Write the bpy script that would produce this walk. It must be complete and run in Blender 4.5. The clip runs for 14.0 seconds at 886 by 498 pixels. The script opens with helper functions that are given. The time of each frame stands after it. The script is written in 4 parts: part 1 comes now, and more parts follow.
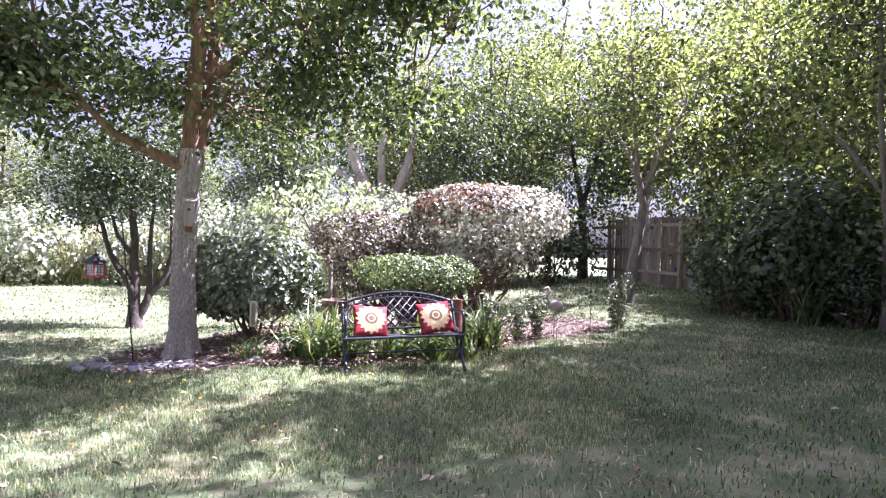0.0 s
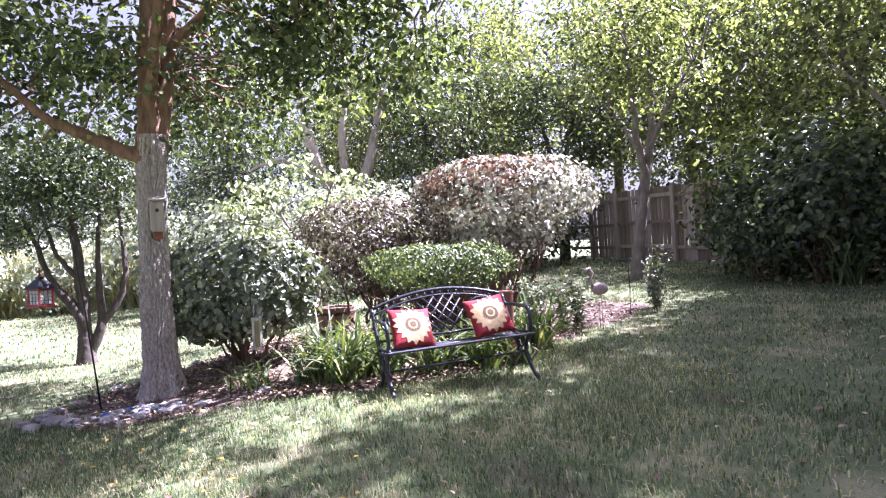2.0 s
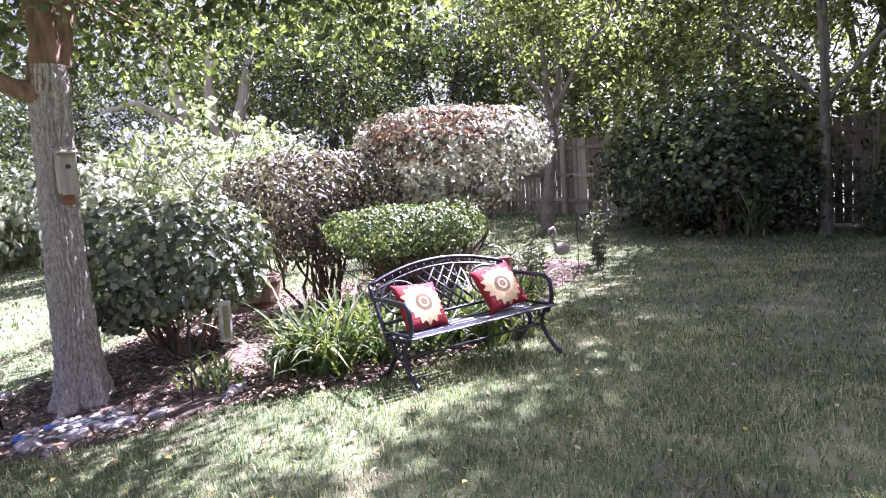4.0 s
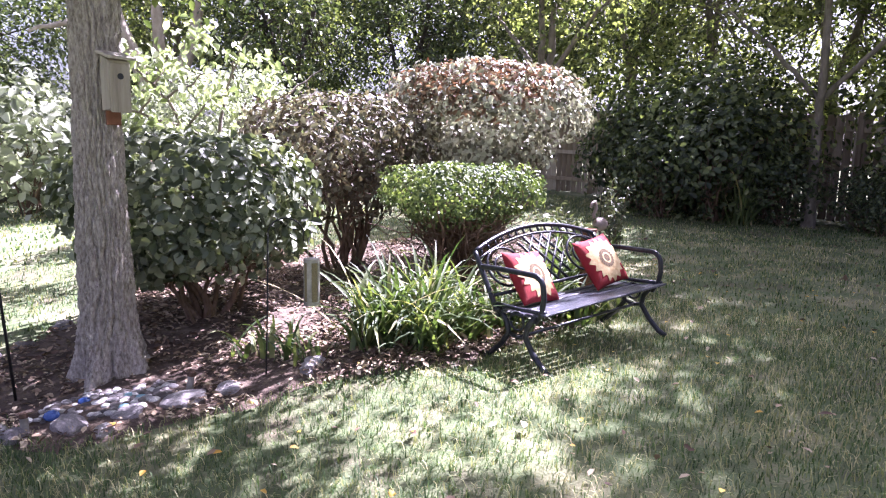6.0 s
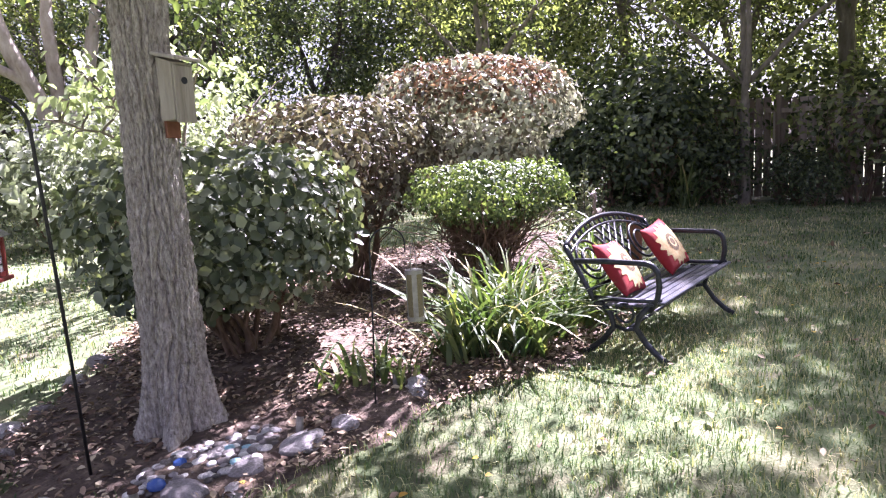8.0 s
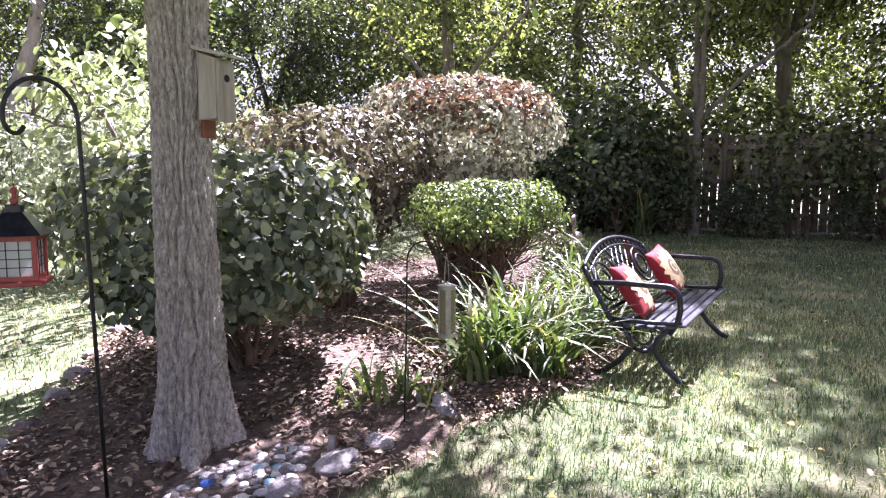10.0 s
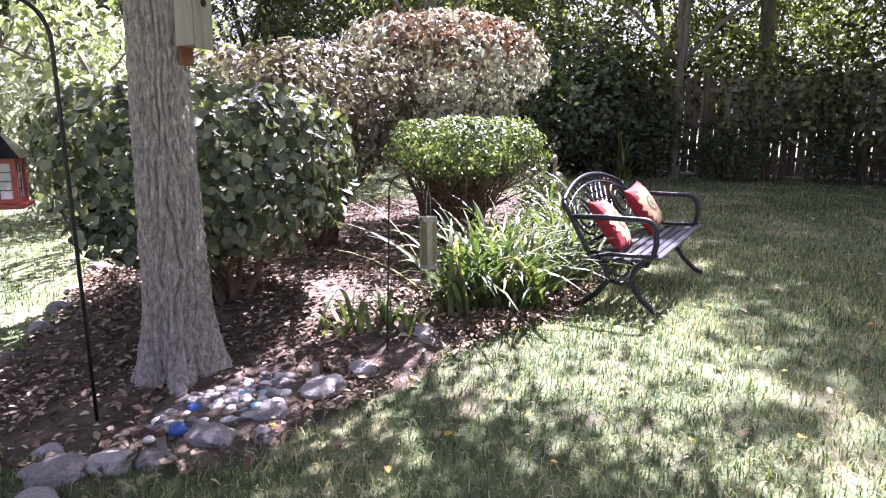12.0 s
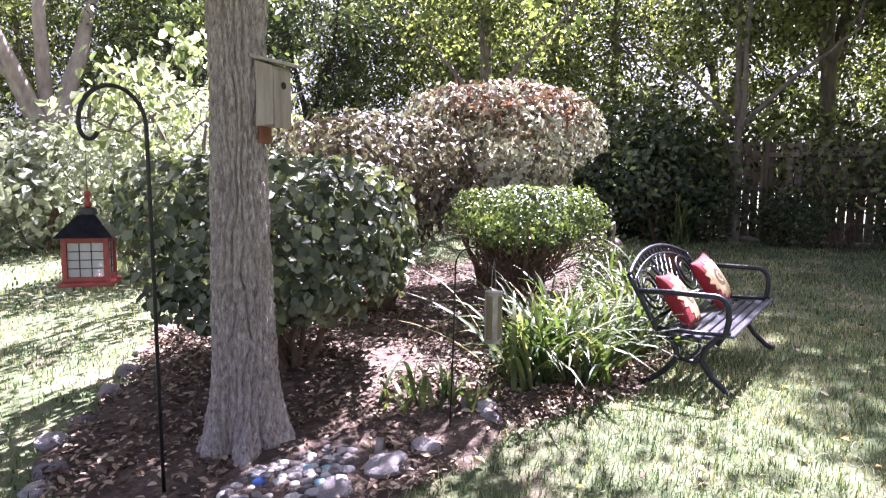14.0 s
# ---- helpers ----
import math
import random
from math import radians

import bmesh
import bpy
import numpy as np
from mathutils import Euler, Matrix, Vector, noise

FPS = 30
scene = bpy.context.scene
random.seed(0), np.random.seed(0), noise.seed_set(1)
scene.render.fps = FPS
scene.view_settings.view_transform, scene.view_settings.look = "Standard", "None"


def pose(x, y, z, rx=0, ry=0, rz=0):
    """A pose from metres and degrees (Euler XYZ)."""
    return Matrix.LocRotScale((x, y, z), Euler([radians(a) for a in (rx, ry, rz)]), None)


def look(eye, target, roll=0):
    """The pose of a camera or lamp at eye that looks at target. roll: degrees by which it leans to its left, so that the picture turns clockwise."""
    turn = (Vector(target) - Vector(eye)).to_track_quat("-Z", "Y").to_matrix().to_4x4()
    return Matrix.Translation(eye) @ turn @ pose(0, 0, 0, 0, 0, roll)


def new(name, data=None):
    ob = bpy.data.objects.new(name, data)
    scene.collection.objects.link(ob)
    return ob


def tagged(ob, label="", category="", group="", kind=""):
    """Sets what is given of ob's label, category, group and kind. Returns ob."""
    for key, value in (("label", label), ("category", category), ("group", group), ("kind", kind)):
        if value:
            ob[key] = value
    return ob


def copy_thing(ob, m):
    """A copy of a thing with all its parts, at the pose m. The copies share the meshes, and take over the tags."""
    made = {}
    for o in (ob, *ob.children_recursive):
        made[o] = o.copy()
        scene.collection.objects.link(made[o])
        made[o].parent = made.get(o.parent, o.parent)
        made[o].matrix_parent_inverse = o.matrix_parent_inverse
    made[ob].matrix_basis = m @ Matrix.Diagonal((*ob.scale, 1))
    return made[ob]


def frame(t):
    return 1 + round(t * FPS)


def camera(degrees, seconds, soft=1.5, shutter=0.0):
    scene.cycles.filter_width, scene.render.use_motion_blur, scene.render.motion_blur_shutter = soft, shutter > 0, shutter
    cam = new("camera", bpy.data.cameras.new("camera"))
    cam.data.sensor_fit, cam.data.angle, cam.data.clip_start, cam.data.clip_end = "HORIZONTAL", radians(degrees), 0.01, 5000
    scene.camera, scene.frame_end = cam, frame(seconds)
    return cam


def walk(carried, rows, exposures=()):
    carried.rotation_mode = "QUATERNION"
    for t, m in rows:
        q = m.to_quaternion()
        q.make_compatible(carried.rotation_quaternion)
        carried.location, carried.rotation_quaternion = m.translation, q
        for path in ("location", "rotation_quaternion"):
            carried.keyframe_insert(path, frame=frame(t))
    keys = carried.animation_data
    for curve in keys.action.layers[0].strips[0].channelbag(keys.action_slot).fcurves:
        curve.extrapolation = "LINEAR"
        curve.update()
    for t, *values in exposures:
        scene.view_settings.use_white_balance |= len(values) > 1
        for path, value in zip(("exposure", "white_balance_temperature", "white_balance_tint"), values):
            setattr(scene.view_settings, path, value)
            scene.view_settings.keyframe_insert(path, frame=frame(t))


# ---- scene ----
cam = camera(68.6, 14.0, soft=1.2, shutter=0.15)
PATH = [
    (0, (0.014, 0.601, 1.364), (0.581, 2.519, 1.375), 1.7),
    (0.5, (-0.062, 1.018, 1.331), (0.641, 2.890, 1.384), 2.9),
    (0.6, (-0.157, 1.155, 1.327), (0.525, 3.035, 1.324), 0.1),
    (1, (-0.206, 1.484, 1.300), (0.440, 3.376, 1.323), 0.8),
    (1.5, (-0.358, 1.849, 1.276), (0.325, 3.729, 1.264), -0.9),
    (2, (-0.532, 2.357, 1.268), (0.207, 4.216, 1.264), -3.4),
    (2.5, (-0.766, 2.738, 1.303), (0.047, 4.564, 1.374), -2.1),
    (3, (-0.988, 3.131, 1.292), (-0.156, 4.949, 1.357), -1.2),
    (3.3, (-1.112, 3.418, 1.305), (-0.199, 5.198, 1.289), -5.7),
    (3.4, (-1.127, 3.506, 1.314), (-0.294, 5.323, 1.260), -3.5),
    (4, (-1.435, 3.787, 1.457), (-0.270, 5.402, 1.272), -3.9),
    (4.2, (-1.532, 3.961, 1.476), (-0.350, 5.557, 1.240), -2.8),
    (6.3, (-2.364, 5.442, 1.371), (-0.931, 6.808, 1.087), 0.5),
    (6.5, (-2.455, 5.559, 1.373), (-0.978, 6.881, 1.107), -0.8),
    (7, (-2.601, 5.864, 1.345), (-1.083, 7.133, 1.053), 1.1),
    (7.5, (-2.716, 6.215, 1.330), (-1.205, 7.475, 0.969), -1.1),
    (8, (-2.911, 6.475, 1.316), (-1.291, 7.619, 1.055), -3.0),
    (8.2, (-2.961, 6.601, 1.326), (-1.329, 7.712, 1.010), -2.5),
    (10.3, (-3.228, 7.033, 1.289), (-1.473, 7.971, 1.091), 0.4),
    (10.5, (-3.241, 7.025, 1.279), (-1.488, 7.963, 1.061), 1.2),
    (11, (-3.227, 7.021, 1.296), (-1.487, 7.963, 1.007), 1.0),
    (11.5, (-3.230, 7.018, 1.241), (-1.472, 7.925, 0.946), 1.4),
    (12, (-3.248, 7.008, 1.221), (-1.498, 7.902, 0.854), 0.2),
    (12.5, (-3.256, 7.011, 1.235), (-1.511, 7.928, 0.900), -0.4),
    (13, (-3.264, 7.000, 1.215), (-1.547, 7.956, 0.849), -0.1),
    (13.5, (-3.283, 7.058, 1.231), (-1.594, 8.078, 0.907), 0.2),
    (14, (-3.277, 7.110, 1.315), (-1.577, 8.145, 1.121), 0.5),
]
walk(cam, [(t, look(eye, target, roll)) for t, eye, target, roll in PATH],
     exposures=[(0.0, 2.8, 5450, 42), (4.0, 2.8, 5450, 42), (8.0, 2.8, 5700, 38), (14.0, 2.8, 5700, 38)])

# ---- world, sun ----
SUN_TO = Vector((0.99, 0.04, 0.0)).normalized()
SUN_ELEVATION = radians(55)
world = bpy.data.worlds.new("sky")
world.use_nodes = True
scene.world = world
wn = world.node_tree
sky = wn.nodes.new("ShaderNodeTexSky")
sky.sky_type = "NISHITA"
sky.sun_disc = False
sky.sun_elevation = SUN_ELEVATION
sky.sun_rotation = math.atan2(SUN_TO.x, SUN_TO.y)
sky.dust_density = 5.0
haze = wn.nodes.new("ShaderNodeHueSaturation")
haze.inputs["Saturation"].default_value = 0.45
haze.inputs["Value"].default_value = 0.8
wn.links.new(sky.outputs[0], haze.inputs["Color"])
wn.links.new(haze.outputs[0], wn.nodes["Background"].inputs[0])
wn.nodes["Background"].inputs[1].default_value = 0.05
sun_data = bpy.data.lights.new("sun", "SUN")
sun_data.energy, sun_data.angle, sun_data.color = 5.0, radians(0.6), (1.0, 0.95, 0.88)
sun = new("sun", sun_data)
to_sun = Vector((SUN_TO.x * math.cos(SUN_ELEVATION), SUN_TO.y * math.cos(SUN_ELEVATION), math.sin(SUN_ELEVATION)))
sun.matrix_world = look((0, 0, 30), Vector((0, 0, 30)) - to_sun)


# ---- materials ----
def material(name, stops, scale=6.0, detail=4.0, rough=0.7, bump=0.2, bump_scale=40.0, metal=0.0, coord="Object",
             stretch=(1, 1, 1), spread=0.0, island=0.0, translucent=0.0, trans_tint=(1.1, 1.25, 0.5), voronoi=0.0, spec=0.5):
    """A surface whose colour runs over stops by noise, with fine relief. spread, island: variation by object, by piece."""
    m = bpy.data.materials.new(name)
    m.use_nodes = True
    n, l = m.node_tree.nodes, m.node_tree.links
    bsdf = n["Principled BSDF"]
    out = n["Material Output"]
    tc = n.new("ShaderNodeTexCoord")
    mp = n.new("ShaderNodeMapping")
    mp.inputs["Scale"].default_value = stretch
    l.new(tc.outputs[coord], mp.inputs[0])
    noise_a = n.new("ShaderNodeTexNoise")
    noise_a.inputs["Scale"].default_value, noise_a.inputs["Detail"].default_value = scale, detail
    noise_a.inputs["Roughness"].default_value = 0.65
    l.new(mp.outputs[0], noise_a.inputs["Vector"])
    factor = noise_a.outputs[0]

    def add(a, b, k):
        mul = n.new("ShaderNodeMath")
        mul.operation = "MULTIPLY_ADD"
        l.new(b, mul.inputs[0])
        mul.inputs[1].default_value = k
        off = n.new("ShaderNodeMath")
        off.operation = "ADD"
        off.inputs[1].default_value = -0.5 * k
        l.new(a, off.inputs[0])
        l.new(off.outputs[0], mul.inputs[2])
        return mul.outputs[0]
    if island:
        geo = n.new("ShaderNodeNewGeometry")
        factor = add(factor, geo.outputs["Random Per Island"], island)
    if spread:
        info = n.new("ShaderNodeObjectInfo")
        factor = add(factor, info.outputs["Random"], spread)
    ramp = n.new("ShaderNodeValToRGB")
    while len(ramp.color_ramp.elements) < len(stops):
        ramp.color_ramp.elements.new(0.5)
    for e, (p, c) in zip(ramp.color_ramp.elements, stops):
        e.position, e.color = p, (*c, 1)
    l.new(factor, ramp.inputs[0])
    l.new(ramp.outputs[0], bsdf.inputs["Base Color"])
    bsdf.inputs["Roughness"].default_value, bsdf.inputs["Metallic"].default_value = rough, metal
    bsdf.inputs["Specular IOR Level"].default_value = spec
    if bump:
        nb = n.new("ShaderNodeTexVoronoi" if voronoi else "ShaderNodeTexNoise")
        nb.inputs["Scale"].default_value = bump_scale
        if not voronoi:
            nb.inputs["Detail"].default_value = 5
        l.new(mp.outputs[0], nb.inputs["Vector"])
        bp = n.new("ShaderNodeBump")
        bp.inputs["Strength"].default_value, bp.inputs["Distance"].default_value = bump, 0.02
        l.new(nb.outputs[0], bp.inputs["Height"])
        l.new(bp.outputs[0], bsdf.inputs["Normal"])
    if translucent:
        tr = n.new("ShaderNodeBsdfTranslucent")
        tint = n.new("ShaderNodeMix")
        tint.data_type, tint.blend_type = "RGBA", "MULTIPLY"
        tint.inputs[0].default_value = 1
        l.new(ramp.outputs[0], tint.inputs[6])
        tint.inputs[7].default_value = (*trans_tint, 1)
        l.new(tint.outputs[2], tr.inputs[0])
        mix = n.new("ShaderNodeMixShader")
        mix.inputs[0].default_value = translucent
        l.new(bsdf.outputs[0], mix.inputs[1])
        l.new(tr.outputs[0], mix.inputs[2])
        l.new(mix.outputs[0], out.inputs[0])
    return m


def leaf_material(name, dark, mid, light, translucent=0.35, rough=0.45, tint=(1.3, 1.4, 0.55)):
    def muted(c):
        g = 0.3 * c[0] + 0.6 * c[1] + 0.1 * c[2]
        return tuple(0.74 * v + 0.26 * g for v in c)
    dark, mid, light = muted(dark), muted(mid), muted(light)
    return material(name, [(0.2, dark), (0.5, mid), (0.85, light)], scale=1.2, rough=rough, bump=0, island=0.9,
                    translucent=translucent, trans_tint=tint)


M_SOIL = material("lawn_soil", [(0.3, (0.12, 0.10, 0.065)), (0.5, (0.10, 0.135, 0.058)), (0.7, (0.30, 0.27, 0.17))], scale=1.4, detail=8, rough=0.95, bump=0.6, bump_scale=60)
M_GRASS = material("grass_blade", [(0.15, (0.045, 0.085, 0.036)), (0.47, (0.105, 0.178, 0.062)), (0.68, (0.37, 0.37, 0.19)), (0.9, (0.66, 0.58, 0.38))], scale=0.7, detail=3, rough=0.5, bump=0, island=0.75, translucent=0.3, trans_tint=(1.1, 1.2, 0.6), spec=0.25)
M_MULCH = material("mulch", [(0.3, (0.055, 0.038, 0.03)), (0.5, (0.11, 0.078, 0.062)), (0.72, (0.24, 0.18, 0.13))], scale=9, detail=8, rough=0.95, bump=1.0, bump_scale=45, coord="Object")
M_LITTER = material("leaf_litter", [(0.1, (0.09, 0.055, 0.04)), (0.4, (0.23, 0.15, 0.105)), (0.7, (0.40, 0.30, 0.205)), (0.95, (0.55, 0.46, 0.33))], scale=3, rough=0.8, bump=0, island=1.0)
M_BARK = material("bark", [(0.3, (0.19, 0.155, 0.135)), (0.48, (0.45, 0.40, 0.365)), (0.66, (0.68, 0.63, 0.59))], scale=36, detail=12, rough=0.95, bump=1.0, bump_scale=70, stretch=(1.5, 1.5, 0.6))
M_LIMB = material("limb_bark", [(0.3, (0.10, 0.06, 0.04)), (0.6, (0.26, 0.16, 0.10)), (0.8, (0.34, 0.25, 0.18))], scale=10, detail=6, rough=0.9, bump=0.7, bump_scale=30, stretch=(1.5, 1.5, 0.4))
M_DARKBARK = material("dark_bark", [(0.3, (0.035, 0.027, 0.024)), (0.6, (0.085, 0.068, 0.06)), (0.8, (0.15, 0.12, 0.10))], scale=12, rough=0.9, bump=0.6, bump_scale=30, stretch=(1, 1, 0.4))
M_GREYBARK = material("grey_bark", [(0.3, (0.10, 0.085, 0.07)), (0.6, (0.22, 0.19, 0.165)), (0.8, (0.33, 0.30, 0.26))], scale=10, rough=0.9, bump=0.6, bump_scale=25, stretch=(1, 1, 0.4))
M_PALEBARK = material("pale_bark", [(0.3, (0.25, 0.20, 0.16)), (0.6, (0.45, 0.39, 0.34)), (0.8, (0.6, 0.55, 0.5))], scale=6, rough=0.9, bump=0.7, bump_scale=18, stretch=(1, 1, 0.4))
M_STEM = material("shrub_stem", [(0.3, (0.09, 0.055, 0.04)), (0.6, (0.21, 0.14, 0.105)), (0.8, (0.33, 0.25, 0.2))], scale=20, rough=0.9, bump=0.4, bump_scale=60, stretch=(1, 1, 0.4))
L_TREE = leaf_material("tree_leaf", (0.035, 0.06, 0.02), (0.075, 0.115, 0.036), (0.22, 0.28, 0.09), 0.36)
L_BUSH = leaf_material("broad_leaf", (0.06, 0.088, 0.042), (0.135, 0.172, 0.09), (0.29, 0.33, 0.2), 0.15, 0.46)
L_BRONZE = leaf_material("bronze_leaf", (0.07, 0.045, 0.03), (0.135, 0.11, 0.07), (0.30, 0.28, 0.20), 0.2, 0.52, (1.1, 1.1, 0.65))
L_DEAD = leaf_material("dead_leaf", (0.10, 0.045, 0.025), (0.26, 0.14, 0.085), (0.46, 0.30, 0.2), 0.25, 0.6, (1.2, 0.95, 0.6))
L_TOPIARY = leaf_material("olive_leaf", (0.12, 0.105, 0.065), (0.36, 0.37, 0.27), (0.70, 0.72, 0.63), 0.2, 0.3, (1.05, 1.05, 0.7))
L_SMALL = leaf_material("small_leaf", (0.05, 0.09, 0.025), (0.12, 0.19, 0.05), (0.27, 0.34, 0.10), 0.25)
L_DARK = leaf_material("dark_leaf", (0.03, 0.05, 0.024), (0.065, 0.10, 0.042), (0.16, 0.20, 0.075), 0.3)
L_MYRTLE = leaf_material("myrtle_leaf", (0.03, 0.055, 0.022), (0.05, 0.082, 0.03), (0.11, 0.15, 0.05), 0.22)
L_WOOD = leaf_material("wood_leaf", (0.04, 0.06, 0.025), (0.13, 0.165, 0.06), (0.33, 0.36, 0.14), 0.5)
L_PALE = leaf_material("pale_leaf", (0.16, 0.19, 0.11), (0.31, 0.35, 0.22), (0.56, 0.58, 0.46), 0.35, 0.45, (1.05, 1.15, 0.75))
L_HEART = leaf_material("heart_leaf", (0.2, 0.25, 0.1), (0.36, 0.41, 0.2), (0.56, 0.6, 0.4), 0.4, 0.45, (1.05, 1.2, 0.65))
L_LILY = material("lily_leaf", [(0.1, (0.05, 0.085, 0.035)), (0.45, (0.10, 0.14, 0.06)), (0.75, (0.22, 0.25, 0.11)), (0.92, (0.5, 0.42, 0.24))], scale=2, rough=0.5, bump=0, island=0.8, translucent=0.3, trans_tint=(1.2, 1.4, 0.5))
L_YELLOW = material("yellow_leaf", [(0.2, (0.55, 0.30, 0.05)), (0.8, (0.72, 0.52, 0.10))], scale=4, rough=0.6, bump=0, spread=0.6, translucent=0.2)
M_IRON = material("black_iron", [(0.3, (0.016, 0.017, 0.024)), (0.7, (0.045, 0.047, 0.065))], scale=30, rough=0.32, bump=0.15, bump_scale=120, metal=0.3)
M_SLAT = material("painted_slat", [(0.3, (0.025, 0.028, 0.045)), (0.62, (0.06, 0.063, 0.085)), (0.8, (0.14, 0.13, 0.14))], scale=14, rough=0.3, bump=0.25, bump_scale=50, stretch=(0.3, 2, 2), spread=0.2)
M_HOOK = material("hook_iron", [(0.3, (0.010, 0.010, 0.012)), (0.7, (0.03, 0.03, 0.033))], scale=40, rough=0.5, bump=0.1, metal=0.2)
M_WEATHERED = material("weathered_board", [(0.25, (0.27, 0.23, 0.19)), (0.55, (0.43, 0.39, 0.335)), (0.8, (0.55, 0.51, 0.45))], scale=7, detail=8, rough=0.9, bump=0.5, bump_scale=40, stretch=(2, 2, 0.2), spread=0.3)
M_FENCE = material("fence_board", [(0.2, (0.18, 0.135, 0.10)), (0.5, (0.32, 0.26, 0.21)), (0.8, (0.46, 0.40, 0.34))], scale=5, detail=8, rough=0.9, bump=0.5, bump_scale=30, stretch=(2, 2, 0.15), spread=0.5)
M_REDFAB = material("red_fabric", [(0.3, (0.27, 0.015, 0.022)), (0.7, (0.37, 0.03, 0.038))], scale=8, rough=0.85, bump=0.25, bump_scale=300)
M_PETAL = material("printed_petal", [(0.25, (0.28, 0.17, 0.07)), (0.5, (0.42, 0.31, 0.16)), (0.8, (0.52, 0.43, 0.27))], scale=22, detail=3, rough=0.85, bump=0.2, bump_scale=300, island=0.35)
M_SEED = material("printed_seed_head", [(0.3, (0.05, 0.03, 0.016)), (0.55, (0.11, 0.07, 0.035)), (0.8, (0.2, 0.14, 0.08))], scale=60, rough=0.9, bump=0.2, bump_scale=300)
M_REDPAINT = material("red_paint", [(0.3, (0.22, 0.035, 0.03)), (0.7, (0.34, 0.06, 0.05))], scale=12, rough=0.45, bump=0.1)
M_BLACKTIN = material("black_tin", [(0.3, (0.012, 0.013, 0.018)), (0.7, (0.04, 0.042, 0.055))], scale=18, rough=0.3, bump=0.1, metal=0.5)
M_ROCK = material("rock", [(0.2, (0.18, 0.155, 0.155)), (0.5, (0.33, 0.30, 0.31)), (0.8, (0.56, 0.53, 0.52))], scale=8, detail=8, rough=0.85, bump=0.7, bump_scale=25, spread=0.5)
M_PEBBLE = material("pebble", [(0.1, (0.06, 0.05, 0.048)), (0.4, (0.18, 0.155, 0.155)), (0.7, (0.32, 0.30, 0.31)), (0.95, (0.66, 0.64, 0.62))], scale=6, rough=0.55, bump=0.2, bump_scale=40, spread=1.0)
M_BLUE = material("blue_glaze", [(0.3, (0.03, 0.07, 0.32)), (0.7, (0.10, 0.20, 0.55))], scale=14, rough=0.2, bump=0.05)
M_TURQ = material("turquoise_glaze", [(0.3, (0.15, 0.38, 0.5)), (0.7, (0.45, 0.62, 0.66))], scale=14, rough=0.25, bump=0.05)
M_WHITEST = material("white_stone", [(0.3, (0.58, 0.57, 0.56)), (0.7, (0.8, 0.8, 0.78))], scale=10, rough=0.6, bump=0.2)
M_TERRA = material("terracotta", [(0.3, (0.17, 0.065, 0.04)), (0.7, (0.28, 0.12, 0.075))], scale=10, rough=0.8, bump=0.2)
M_BARREL = material("barrel_stave", [(0.3, (0.22, 0.14, 0.10)), (0.7, (0.42, 0.30, 0.22))], scale=8, rough=0.85, bump=0.4, stretch=(2, 2, 0.3), spread=0.4)
M_HOOP = material("rusty_hoop", [(0.3, (0.08, 0.05, 0.04)), (0.7, (0.17, 0.10, 0.07))], scale=14, rough=0.7, bump=0.2, metal=0.5)
M_GALV = material("dull_metal", [(0.3, (0.26, 0.25, 0.24)), (0.7, (0.48, 0.46, 0.43))], scale=14, rough=0.4, bump=0.15, metal=0.6)
M_SEEDS = material("bird_seed", [(0.3, (0.17, 0.14, 0.07)), (0.5, (0.28, 0.24, 0.13)), (0.7, (0.12, 0.11, 0.06))], scale=120, rough=0.9, bump=0.5, bump_scale=200)
M_PINK = material("faded_pink", [(0.3, (0.28, 0.21, 0.20)), (0.7, (0.42, 0.34, 0.32))], scale=14, rough=0.7, bump=0.2)
M_DRYGRASS = material("pale_reed", [(0.2, (0.30, 0.32, 0.15)), (0.5, (0.48, 0.47, 0.26)), (0.85, (0.66, 0.62, 0.42))], scale=1, rough=0.7, bump=0, island=0.7, translucent=0.3, trans_tint=(1.1, 1.1, 0.7))
M_GLASS = bpy.data.materials.new("frosted_glass")
M_GLASS.use_nodes = True
_b = M_GLASS.node_tree.nodes["Principled BSDF"]
_b.inputs["Base Color"].default_value = (0.80, 0.82, 0.84, 1)
_b.inputs["Roughness"].default_value = 0.35
_b.inputs["Transmission Weight"].default_value = 0.65
M_SIDING = material("pale_siding", [(0.3, (0.60, 0.58, 0.54)), (0.7, (0.72, 0.70, 0.66))], scale=3, rough=0.8, bump=0.1)
M_ROOFING = material("far_roof", [(0.3, (0.20, 0.18, 0.17)), (0.7, (0.30, 0.28, 0.27))], scale=3, rough=0.9, bump=0.2)
M_PANE = material("dark_pane", [(0.3, (0.03, 0.035, 0.04)), (0.7, (0.06, 0.07, 0.08))], scale=1, rough=0.1, bump=0)


# ---- mesh helpers ----
rng = np.random.default_rng(7)


def smooth(a, b, v):
    u = np.clip((np.asarray(v, float) - a) / (b - a), 0, 1)
    return u * u * (3 - 2 * u)


def ground_z(x, y):
    x, y = np.asarray(x, float), np.asarray(y, float)
    xr = np.clip(x, 0, 14)
    right = 0.027 * xr + smooth(2, 10, x) * 0.04 * np.clip(y - 8, 0, 9)
    left = -0.19 * smooth(0.6, -1.7, x) * smooth(3.0, 9.0, y)
    ripple = 0.012 * np.sin(1.7 * x + 0.6 * y) * np.cos(1.3 * y - 0.4 * x)
    far = smooth(120, 40, np.hypot(x, y))
    return (right + left + ripple) * far - 0.02


def gz(x, y):
    return float(ground_z(x, y))


